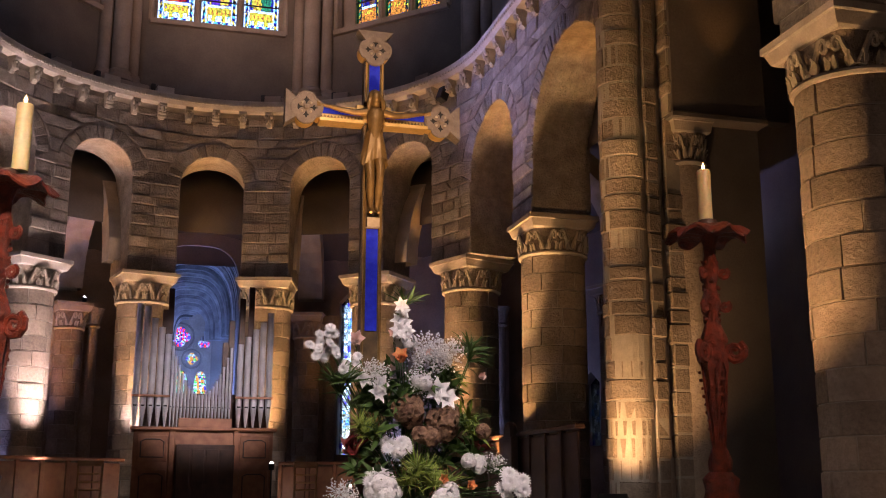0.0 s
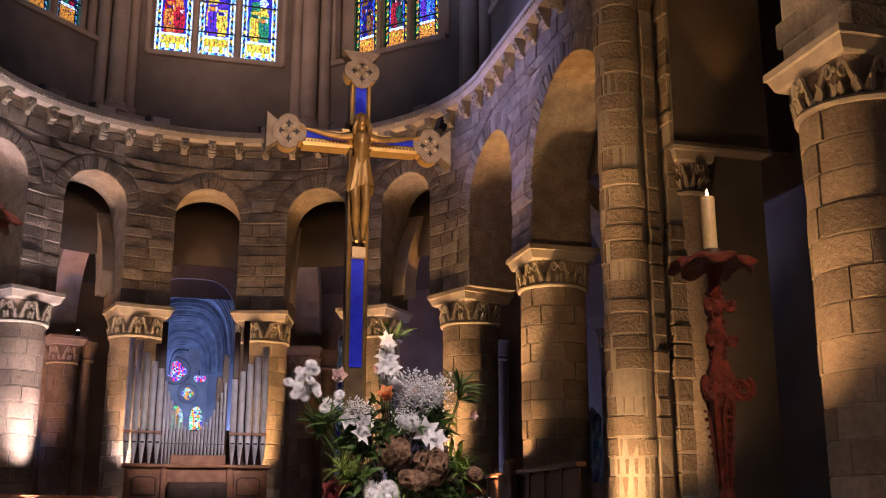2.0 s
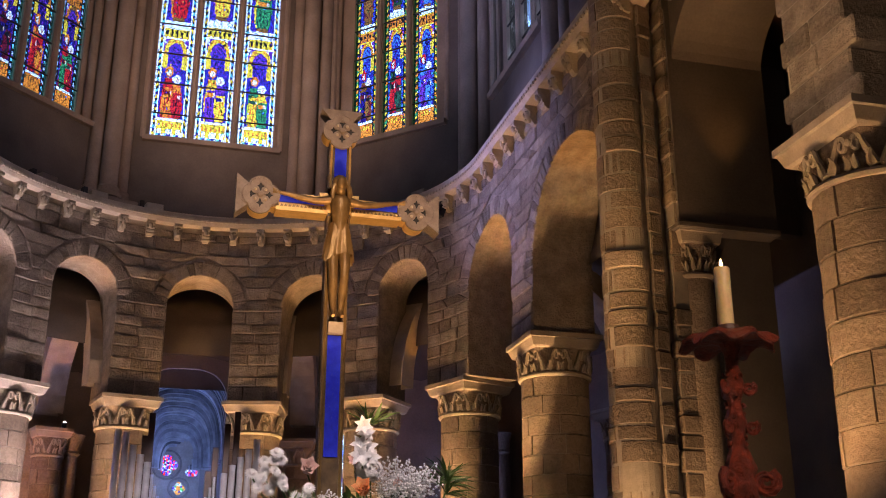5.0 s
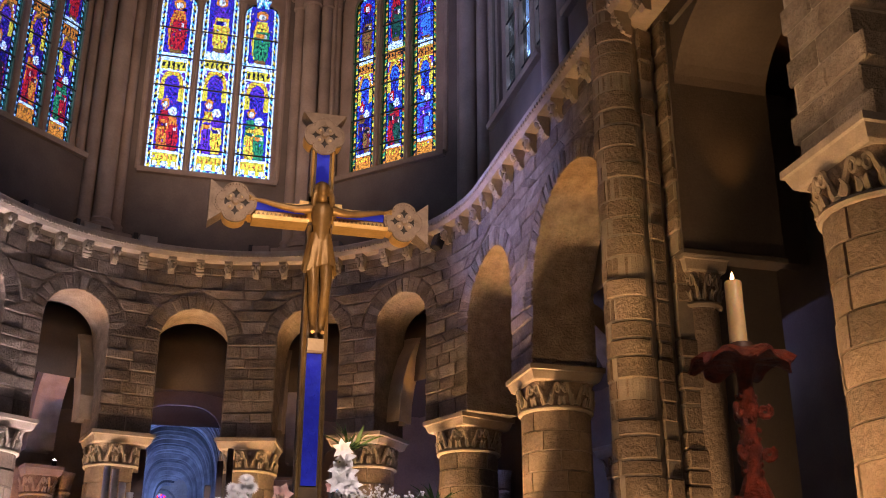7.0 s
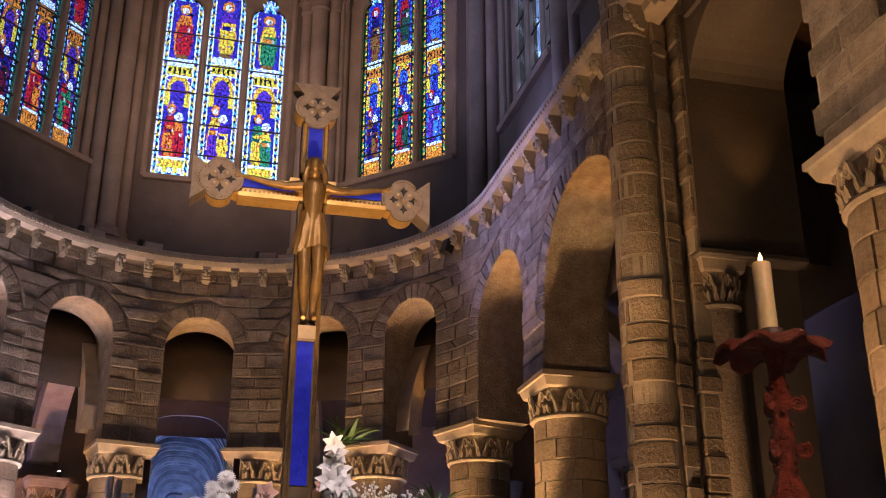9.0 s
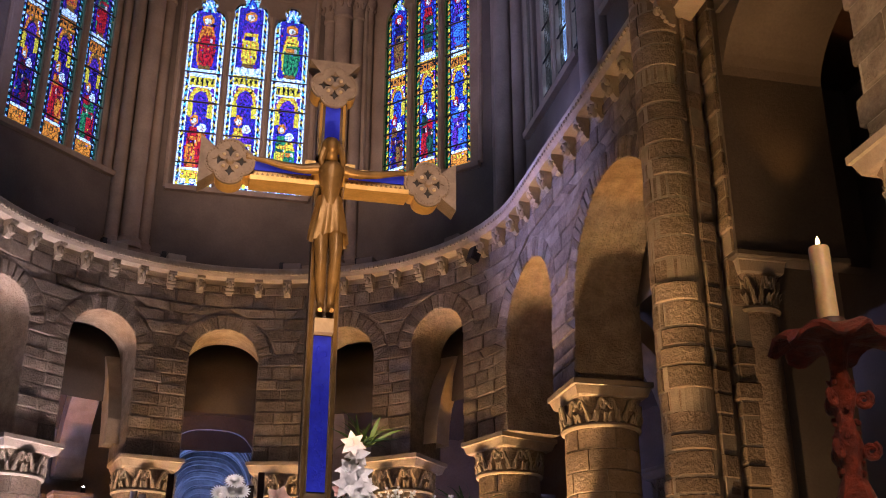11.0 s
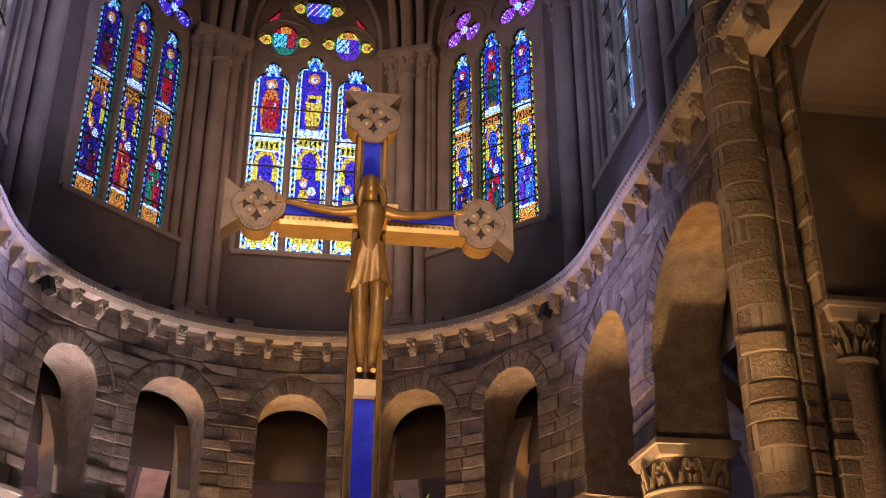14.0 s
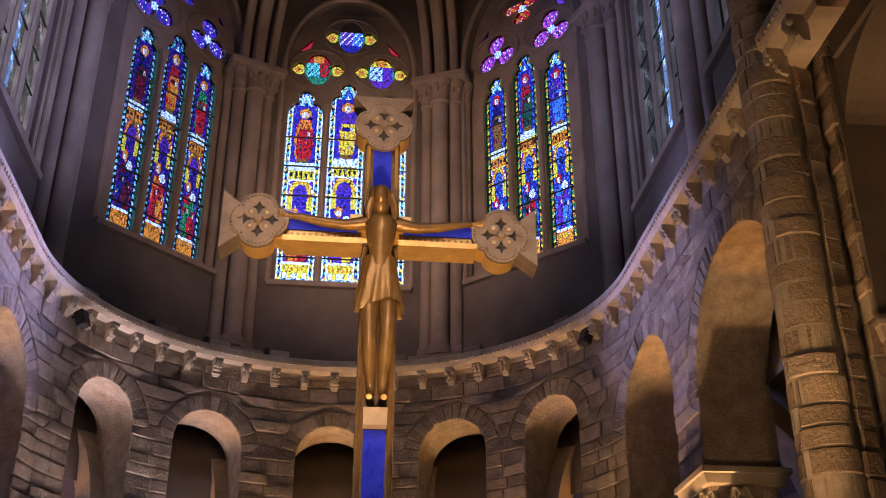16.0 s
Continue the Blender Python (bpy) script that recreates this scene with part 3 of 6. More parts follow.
def lancet_tint(u, v, half, height, theme, robe1, robe2):
    """Colour of the glass at u from the middle, v above the sill."""
    border, line, ground, ground2, band, halo = theme
    edge, k = half_at(half, v - height + RISE) - abs(u), int(v / 0.07)
    if edge < 0.034 or v < 0.03:
        return line
    if edge < 0.088:
        return border[(k + (1 if (v / 0.07) % 1.0 > edge * 12 else 0)) % len(border)]
    if edge < 0.116:
        return line if line == "white" else "black"
    w, f = half - 0.115, v / height
    x = u / w
    if f < 0.055:                                             # base: drops on a ground
        return ("white" if line == "white" else "orange", band[0])[int(abs(x) * 3.5) % 2] if f > 0.03 else (band[1], "blue", "white" if line == "white" else "red")[int((x + 1) * 4.5) % 3]
    if f < 0.095:
        return band[0] if abs((x * 3.0 + 3) % 1.0 - 0.5) > 0.16 or not 0.065 < f < 0.085 else band[2]
    if f < 0.42:                                              # lower scene
        c = (f - 0.095) / 0.325
        if c < 0.04:
            return "white"
        a = standing((x + 0.40) * 1.3, c * 1.12 + 0.02, robe1, robe2, halo, 0.1)
        b = standing((x - 0.40) * 1.3, c * 1.35, robe2, robe1 if robe1 != robe2 else "green", "white", -0.15)
        if b or a:
            return b or a
        if c > 0.80 and abs(x) > 0.55:
            return "yellow"
        return ground2 if math.hypot((x * 5) % 1.0 - 0.5, (c * 9 + (0.5 if int(x * 5 + 9) % 2 else 0)) % 1.0 - 0.5) < 0.24 else ground
    if f < 0.505:                                             # scalloped canopy
        c = (f - 0.42) / 0.085
        r = math.hypot(x * 0.95, c * 0.8)
        if r < 0.62:
            return ground if int(r * 9) % 2 else ground2
        if r < 0.90:
            return band[0] if (math.atan2(c * 0.8, x) * 4.5) % 1.0 > 0.3 else band[2]
        return "white" if (int((x + 1) * 6) + int(c * 4)) % 3 == 0 else "purple"
    if f < 0.565:                                             # band with crosses
        c = (f - 0.505) / 0.06
        if not 0.12 < c < 0.88:
            return band[2] if line != "white" else "white"
        q = (x * 2.5 + 2.5) % 1.0 - 0.5
        return "black" if min(abs(q), abs(c - 0.5) * 0.5) < 0.07 and max(abs(q), abs(c - 0.5) * 0.7) < 0.26 else band[0]
    if f < 0.60:
        return "white" if edge > 0.12 and (int(x * 9 + 20) % 5) else "pale"
    c = (f - 0.60) / 0.30
    if c < 1.0:                                               # tall single shape
        a = standing(x * 0.84, c, robe2, robe1, halo)
        if a:
            return a
        return ground2 if math.hypot((x * 4) % 1.0 - 0.5, (c * 9 + (0.5 if int(x * 4 + 8) % 2 else 0)) % 1.0 - 0.5) < 0.22 else ground
    return ("teal", "white", "sky", ground)[int(abs(u) * 22 + v * 9) % 4]


def glass_sheet(name, parent, place, d, u0, u1, z0, z1, tint, cell=0.028, seed=0, accents=(), gain=1.0):
    """A sheet of small coloured pieces."""
    rnd = random.Random(seed)
    nu, nz = max(2, round((u1 - u0) / cell)), max(2, round((z1 - z0) / cell))
    pts = [[(u0 + (u1 - u0) * i / nu + (rnd.uniform(-0.3, 0.3) * cell if 0 < i < nu else 0), z0 + (z1 - z0) * j / nz + (rnd.uniform(-0.3, 0.3) * cell if 0 < j < nz else 0)) for i in range(nu + 1)] for j in range(nz + 1)]
    verts = [place(u, z, d) for row in pts for u, z in row]
    faces = [(j * (nu + 1) + i, j * (nu + 1) + i + 1, (j + 1) * (nu + 1) + i + 1, (j + 1) * (nu + 1) + i) for j in range(nz) for i in range(nu)]
    me = bpy.data.meshes.new(name)
    me.from_pydata(verts, [], faces)
    flat = [p for row in pts for p in row]
    me.uv_layers.new(name="flat")
    me.color_attributes.new("tint", "FLOAT_COLOR", "CORNER")
    uvs, tints = me.uv_layers["flat"], me.color_attributes["tint"]
    for p in me.polygons:
        cu = sum(flat[v][0] for v in p.vertices) / 4
        cz = sum(flat[v][1] for v in p.vertices) / 4
        f = gain * rnd.uniform(0.7, 1.15)
        name_of = tint(cu, cz)
        if accents and rnd.random() < 0.02:
            name_of = rnd.choice(accents)
        c = [min(1, x * f) for x in TINTS[name_of]]
        for li in p.loop_indices:
            tints.data[li].color = (*c, 1)
            uvs.data[li].uv = flat[me.loops[li].vertex_index]
    me.materials.append(GLASS)
    return part(name, me, None, parent)


CENTRE = (("teal", "black", "yellow", "deep"), "white", "blue", "purple", ("yellow", "teal", "orange"), "orange")
LEFT = (("teal", "black", "pale", "black"), "teal", "deep", "purple", ("orange", "yellow", "brown"), "orange")
RIGHT = (("yellow", "green", "orange", "black"), "green", "blue", "sky", ("orange", "red", "yellow"), "red")
ROBES = {"c": (("orange", "red"), ("purple", "yellow"), ("yellow", "green")), "l": (("deep", "dark"), ("red", "orange"), ("green", "red")), "r": (("deep", "brown"), ("red", "moss"), ("purple", "sky"))}


def medallion(u, v):
    """An upright oval with a pointed leaf on each side."""
    oval = lambda a0, a1: [(u + 0.30 * math.cos(radians(a)), v + 0.44 * math.sin(radians(a))) for a in range(a0, a1 + 1, 10)]
    leaf = [(0.36, 0.18), (0.46, 0.18), (0.55, 0.08), (0.63, 0.0), (0.55, -0.08), (0.46, -0.18), (0.36, -0.18)]
    return oval(15, 165) + [(u - x, v + y) for x, y in leaf] + oval(195, 345) + [(u + x, v - y) for x, y in leaf]


def big_window(name, place, key, width, lit=True, label=""):
    """Three lancets under a traceried head."""
    theme = {"c": CENTRE, "l": LEFT, "r": RIGHT, "g": None}[key]
    lw = (width - 2 * 0.15) / 3
    w = empty(name, label=label, category="window", kind="structure")
    outline = [(-1.40, SILL)] + head(1.40, SPRING, APEX, 12) + [(1.40, SILL)]
    holes = []
    for k in (-1, 0, 1):
        c = k * (lw + 0.15)
        top = 16.0 if k else 16.26
        holes.append([(c - lw / 2, SILL + 0.1)] + [(c + u, z) for u, z in cusped(lw / 2, top - RISE)] + [(c + lw / 2, SILL + 0.1)])
    centres = [(-0.70, 16.60, 0.43), (0.70, 16.60, 0.43), (0.0, 17.53, 0.43)]
    for u, v, r in centres:
        holes.append(medallion(u, v) if key in "cg" else foils(u, v, r * 1.18, 3, radians(90 if v < 17 else 30), 60, 0.78))
    for u, v in ((-1.02, 17.2), (1.02, 17.2)):
        holes.append([(u - 0.16, v - 0.12), (u + 0.10, v - 0.16), (u + 0.22, v + 0.3)] if u < 0 else [(u + 0.16, v - 0.12), (u - 0.22, v + 0.3), (u - 0.10, v - 0.16)])
    part("tracery", pierced(outline, holes, 0.22, 0.36, place), DARKSTONE, w)
    bm = bmesh.new()
    for k in (-0.5, 0.5):
        c = k * 2 * (lw / 2 + 0.075)
        add_tube(bm, [place(c, SILL, 0.2), place(c, 15.38, 0.2)], 0.06, 8)
        add_tube(bm, [place(c, 15.34, 0.2), place(c, 15.46, 0.2), place(c, 15.58, 0.2)], [0.07, 0.085, 0.12], 8)
    part("mullion", fix(bm), DARKSTONE, w)
    for u, v, r in centres:
        add = [place(u + (r + 0.19) * math.cos(a), v + (r + 0.06) * math.sin(a), 0.2) for a in [2 * math.pi * j / 28 for j in range(29)]]
        part("tracery_ring", fix(tube(add, 0.035, 6)), DARKSTONE, w)
    bm = bmesh.new()
    for k in (-1, 0, 1):
        c = k * (lw + 0.15)
        z = SILL + 0.7
        while z < 15.2:
            add_tube(bm, [place(c - lw / 2, z, 0.25), place(c + lw / 2, z, 0.25)], 0.018, 5)
            z += 0.72
    part("iron_bars", bm, IRON, w)
    for k in (-1, 0, 1):
        c = k * (lw + 0.15)
        if theme:
            r1, r2 = ROBES[key][k + 1]
            tint = lambda u, z, c=c, k=k, r1=r1, r2=r2: lancet_tint(u - c, z - SILL - 0.1, lw / 2, (4.80 if k else 5.06), theme, r1, r2)
        else:
            tint = lambda u, z: "grey" if (int(u * 9 + 50) + int(z * 8)) % 5 else "pale"
        glass_sheet("pane", w, place, 0.29, c - lw / 2 - 0.02, c + lw / 2 + 0.02, SILL + 0.08, (16.0 if k else 16.26) + 0.02, tint, seed=k + 5, accents=("deep", "purple", "red", "yellow", "green", "sky", "dark") if theme else (), gain={"l": 0.65, "r": 0.9}.get(key, 1.0))
    for i, (u, v, r) in enumerate(centres):
        def tint(a, b, u=u, v=v, i=i):
            x, y = a - u, b - v
            if key == "c":
                if abs(x) > 0.31:
                    return "yellow" if math.hypot((abs(x) - 0.44) * 0.9, y) > 0.075 else "orange"
                if abs(x) > 0.25 and abs(y) < 0.2:
                    return "green"
                if y > 0.20:
                    return ("red", "yellow", "yellow")[i] if abs(x) > 0.11 or i == 2 else ("orange", "orange", "white")[i]
                lower, left, right = (("green", "teal", "red"), ("purple", "pale", "purple"), ("blue", "purple", "sky"))[i]
                if y < -0.18:
                    return lower if (x * 9 + y * 4) % 1.0 > 0.2 else "deep"
                return (left if x < 0.02 else right) if (x * 7 - y * 5) % 1.0 > 0.25 else ("moss", "deep", "white")[i]
            if math.hypot(x, y) < 0.10:
                return "pale" if (x * 20) % 1.0 > 0.4 else "white"
            if key == "g":
                return "grey"
            if math.hypot((x + y) * 9 % 1.0 - 0.5, (x - y) * 9 % 1.0 - 0.5) < 0.2:
                return "white"
            if key == "r" and v > 17:
                return "red" if (x + y) * 5 % 1.0 > 0.3 else "orange"
            return "blue" if key == "l" and (x * 6) % 1.0 > 0.5 else "purple" if key == "l" or (x * 8 + y * 3) % 1.0 > 0.6 else "pink"
        glass_sheet("pane", w, place, 0.29, u - 0.65, u + 0.65, v - 0.53, v + 0.53, tint, seed=i + 11)
    for u in (-1.02, 1.02):
        glass_sheet("pane", w, place, 0.29, u - 0.25, u + 0.25, 17.0, 17.55, lambda a, b: "red" if key == "c" else "purple", seed=3)
    # moulded reveal
    for off, r in ((0.02, 0.06), (0.13, 0.05)):
        path = [place(-1.42 - 0.0, SILL, off)] + [place(u * 1.02, z, off) for u, z in head(1.42, SPRING, APEX + 0.05, 14)] + [place(1.42, SILL, off)]
        part("reveal_moulding", fix(tube(path, r, 8)), DARKSTONE, w)
    bm = bmesh.new()
    add_prism(bm, [(-0.12, SILL + 0.02), (0.36, SILL + 0.10), (0.36, SILL - 0.12), (-0.1, SILL - 0.08)], -1.42, 1.42, lambda d, z, u: place(u, z, d))
    part("sill", fix(bm), DARKSTONE, w)
    return w


def upper_wall(name, place, half, window=True):
    """Clerestory wall with an opening for its window."""
    outline = [(-half, CORNICE - 0.05), (-half, WTOP), (half, WTOP), (half, CORNICE - 0.05)]
    holes = [[(-1.40, SILL)] + head(1.40, SPRING, APEX, 12) + [(1.40, SILL)]] if window else []
    # darker than the shafts: part of the lighting contrast is put into the colour
    return whole(name, pierced(outline, holes, 0.0, 0.55, place), SHADE_PLASTER, label="grey rendered clerestory wall, shade deepened in its colour", category="wall", kind="structure")


reach = RC * math.tan(radians(22.5)) + 0.02
for i, (deg, key, width, label) in enumerate(((0, "c", 2.58, "bright stained-glass window with yellow, blue and white lancets"), (-45, "l", 2.12, "stained-glass window with purple, red and teal lancets"),
                                  (45, "r", 2.12, "stained-glass window with blue, red and yellow lancets"), (-90, "g", 2.35, "pale leaded glass window in grey tracery"), (90, "g", 2.35, "pale leaded glass window in grey tracery"))):
    place = facet(deg)
    shift = {"l": 0.32, "r": -0.14}.get(key, 0.0)
    aside = lambda u, z, d, place=place, shift=shift: place(u + shift, z, d)
    upper_wall("wall_clerestory_%d" % (i + 1), aside, reach + abs(shift))
    big_window("window_%d" % (i + 1), aside, key, width, label=label)
y1 = CY - reach
for i, side in enumerate((1, -1)):
    p = facet(None, side, y1 - 1.8)
    upper_wall("wall_clerestory_%d" % (i + 6), p, 1.8)
    big_window("window_%d" % (i + 6), p, "g", 2.35, label="pale leaded glass window in grey tracery")
    whole("wall_nave_upper_%d" % (i + 1), box((CX + side * RC, -12.2, 9.0), (CX + side * (RC + 0.55), y1 - 3.6, WTOP)) if side > 0 else box((CX - RC - 0.55, -12.2, 9.0), (CX - RC, y1 - 3.6, WTOP)), SHADE_PLASTER, label="plain upper wall of the nave", category="wall", kind="structure")

# vaults
bm = bmesh.new()
rows = []
stations = [(-1, -12.2), (-1, CY - reach)] + [(0, d) for d in (-67.5, -22.5, 22.5, 67.5)] + [(1, CY - reach), (1, -12.2)]
for kind, v in stations:
    base = ring(v, RC / math.cos(radians(22.5)) + 0.3) if kind == 0 else Vector((CX + kind * (RC + 0.3), v, 0))
    top = Vector((CX, CY, 0)) if kind == 0 else Vector((CX, v, 0))
    if kind and abs(v - (CY - reach)) < 0.01:
        top = Vector((CX, CY - reach, 0))
    rows.append([Vector((*base.lerp(top, 1 - math.cos(math.pi / 2 * k / 12)).xy, WTOP - 1.2 + 3.2 * math.sin(math.pi / 2 * k / 12))) for k in range(13)])
add_strip(bm, rows)
whole("ceiling_choir", fix(bm), SHADE_PLASTER, True, label="dim rendered vault over the choir", category="ceiling", kind="structure")


# ---- columns and piers ----
def sector_stone(r, h, a0, a1, inner=0.86, gap=0.004, ch=0.010, segs=4):
    """A curved block of a round shaft: its foot at z = 0, joints left open, arrises worn."""
    bm = bmesh.new()
    g = gap / r
    rows = []
    for rr, zz, k in ((r * inner, gap, 0), (r - ch, gap, 0), (r, gap + ch, 1), (r, h - gap - ch, 1), (r - ch, h - gap, 0), (r * inner, h - gap, 0)):
        e = g + (ch / r if k else 0) * 0.6
        rows.append([Vector((rr * math.cos(a), rr * math.sin(a), zz)) for a in [a0 + e + (a1 - a0 - 2 * e) * j / segs for j in range(segs + 1)]])
    add_strip(bm, rows)
    for side in (0, -1):
        vs = [bm.verts.new(row[side]) for row in rows]
        bm.faces.new(vs if side else vs[::-1])
    bmesh.ops.remove_doubles(bm, verts=bm.verts, dist=0.0001)
    return mesh_of(fix(bm), "stone", STONE, True)


def block_mesh(lx, ly, h, ch=0.012, gap=0.004, mat=None):
    bm = box((-lx / 2 + gap, -ly / 2 + gap, gap), (lx / 2 - gap, ly / 2 - gap, h - gap), bevel=ch)
    return mesh_of(bm, "stone", mat or STONE)


def leaf_ring(bm, r0, r1, z0, z1, count, turn=0.0, fat=0.03):
    """Scrolled stems, leaves and berries round a bell."""
    h = z1 - z0
    rad = lambda z: r0 + (r1 - r0) * max(0.0, (z - z0) / h) ** 1.8
    for k in range(count):
        a, w = turn + 2 * math.pi * k / count, 2 * math.pi / count
        for side in (-1, 1):
            # a spiral that starts at the foot between two leaves and curls under the corner
            path, thick = [], []
            for j in range(26):
                f = j / 25
                if f < 0.4:
                    g = f / 0.4
                    ang, zz = a + side * w * (0.05 + 0.20 * g), z0 + h * (0.05 + 0.62 * g)
                else:
                    g = (f - 0.4) / 0.6
                    t = math.pi * (1.0 - 2.6 * g)
                    q = 1 - 0.75 * g
                    ang, zz = a + side * w * (0.36 + 0.12 * q * math.cos(t) * 0.9), z0 + h * (0.67 + 0.24 * q * math.sin(t) * (1 if g < 2 else 0))
                rr = rad(zz) + 0.018
                path.append((rr * math.cos(ang), rr * math.sin(ang), zz))
                thick.append(fat * (1.1 - 0.6 * f))
            add_tube(bm, path, thick, 6)
            # a leaf that bends out at its tip
            for b0, s0 in ((0.12, 1.0), (0.40, 0.8)):
                lp = []
                for j in range(6):
                    f = j / 5
                    zz = z0 + h * (0.02 + 0.42 * f * s0)
                    rr = rad(zz) + 0.012 + 0.05 * f ** 3
                    ang = a + side * w * (b0 + 0.04 * math.sin(3 * f))
                    lp.append((rr * math.cos(ang), rr * math.sin(ang), zz))
                add_tube(bm, lp, [fat * x for x in (0.7, 1.0, 1.1, 1.0, 0.7, 0.25)], 5)
        ang = a + 0.5 * w
        for zz, s in ((z0 + 0.72 * h, 0.9), (z0 + 0.30 * h, 0.7)):
            rr = rad(zz) + 0.02
            bmesh.ops.create_uvsphere(bm, u_segments=8, v_segments=5, radius=fat * 1.3 * s, matrix=Matrix.Translation((rr * math.cos(ang), rr * math.sin(ang), zz)))
    return bm


def capital(parent, r, z0, z1, half, count=8, x0=None):
    """Neck ring, carved bell and moulded abacus."""
    hh = z1 - z0
    part("neck_ring", lathe([(r * 0.95, z0 - 0.05), (r + 0.035, z0 - 0.045), (r + 0.05, z0 - 0.015), (r + 0.035, z0 + 0.015), (r * 0.95, z0 + 0.02)], 32), PALE, parent, smooth=True)
    za = z1 - hh * 0.36
    bm = bmesh.new()
    # bell: round below, square above
    rows = []
    for j in range(7):
        f = j / 6
        row = []
        for k in range(33):
            a = 2 * math.pi * k / 32
            sq = half * 0.90 / max(abs(math.cos(a)), abs(math.sin(a)))
            rr = r * 0.96 * (1 - f ** 2.4) + min(sq, half * 1.16) * f ** 2.4
            row.append(Vector((rr * math.cos(a), rr * math.sin(a), z0 + (za - z0) * f)))
        rows.append(row)
    add_strip(bm, rows)
    part("bell", bm, STONE, parent, smooth=True)
    part("carved_leaves", leaf_ring(bmesh.new(), r + 0.005, half * 1.02, z0 + 0.02, za, count, 0.2, 0.032 * (r / 0.5) ** 0.5), CARVED, parent, smooth=True)
    bm = bmesh.new()
    rows = []
    for w, z in ((half * 0.90, za - 0.005), (half * 0.96, za + hh * 0.03), (half * 0.97, za + hh * 0.05), (half * 1.04, za + hh * 0.22), (half * 1.09, za + hh * 0.24), (half * 1.09, z1)):
        rows.append([Vector((x * w, y * w, z)) for x, y in ((-1, -1), (1, -1), (1, 1), (-1, 1), (-1, -1))])
    add_strip(bm, rows)
    bm.faces.new([bm.verts.new(p) for p in rows[-1][:4]])
    bm.faces.new([bm.verts.new(p) for p in rows[0][:4]])
    bmesh.ops.remove_doubles(bm, verts=bm.verts, dist=0.0001)
    part("abacus", fix(bm), PALE, parent)


def round_column(name, place, turn, r=0.5, foot=CHOIR, low=CAP_LOW, top=CAP_TOP, half=0.52, label="", course=0.285, blocks=6):
    col = empty(name, Matrix.Translation((place[0], place[1], 0)) @ pose(0, 0, 0, 0, 0, turn), label=label, category="column", group="choir columns", kind="structure")
    part("core", lathe([(r * 0.97, foot), (r * 0.97, low)], 24), MORTAR, col)
    part("base", lathe([(r * 1.35, foot), (r * 1.35, foot + 0.12), (r * 1.28, foot + 0.2), (r * 1.12, foot + 0.23), (r * 1.16, foot + 0.30), (r * 1.02, foot + 0.34), (r * 0.9, foot + 0.34)], 32), STONE, col, smooth=True)
    n = round((low - 0.04 - foot - 0.34) / course)
    h = (low - 0.04 - foot - 0.34) / n
    stones = [sector_stone(r, h, 0, 2 * math.pi / blocks), sector_stone(r * 1.012, h, 0, 2 * math.pi / blocks)]
    rnd = random.Random(int(place[0] * 100) + 5)
    for k in range(n):
        t = rnd.uniform(0, 60)
        for j in range(blocks):
            part("stone", stones[rnd.random() < 0.4], None, col, m=pose(0, 0, foot + 0.34 + h * k, 0, 0, t + 360.0 * j / blocks))
    capital(col, r, low, top, half)
    return col


first = None
for s in PIERS:
    p = along(s, 0.47)
    q = along(s, 1.47)
    deg = -math.degrees(math.atan2(q.x - p.x, q.y - p.y))
    if first is None:
        first = round_column("column", p, deg, label="round stone column with a carved foliage capital")
    else:
        copy_thing(first, Matrix.Translation((p.x, p.y, 0)) @ pose(0, 0, 0, 0, 0, deg))


def courses(z0, z1, seed):
    """Uneven courses of masonry from z0 to z1, as (foot, height)."""
    rnd, z, out = random.Random(seed), z0, []
    while z1 - z > 0.36:
        h = rnd.choice((0.17, 0.20, 0.22, 0.22, 0.25, 0.28))
        out.append((z, h))
        z += h
    return out + [(z, z1 - z)]


def shaft_stack(parent, x, y, r, rows, a0, a1, blocks=2, seed=0):
    """Stones of an engaged round shaft."""
    span = (a1 - a0) / blocks
    made, rnd = {}, random.Random(seed)
    for z, h in rows:
        key = round(h, 3)
        if key not in made:
            made[key] = [sector_stone(r * f, h, 0, radians(span), 0.7, 0.006, 0.014) for f in (0.985, 1.0, 1.03)]
        for j in range(blocks):
            part("stone", rnd.choice(made[key]), None, parent, m=pose(x + rnd.uniform(-0.008, 0.008), y + rnd.uniform(-0.008, 0.008), z, rnd.uniform(-0.8, 0.8), rnd.uniform(-0.8, 0.8), a0 + span * j + rnd.uniform(-12, 12)))


def block_stack(parent, x, y, lx, ly, rows, seed=0, turn=0.0):
    """Stones of a square pier, one block a course."""
    made, rnd = {}, random.Random(seed)
    for z, h in rows:
        key = round(h, 3)
        if key not in made:
            made[key] = [block_mesh(lx * f, ly * f, h, 0.018, 0.005) for f in (1.0, 1.06, 0.95)]
        part("stone", rnd.choice(made[key]), None, parent, m=pose(x + rnd.uniform(-0.010, 0.010), y + rnd.uniform(-0.010, 0.010), z, rnd.uniform(-0.9, 0.9), rnd.uniform(-0.9, 0.9), turn + rnd.uniform(-2, 2)))


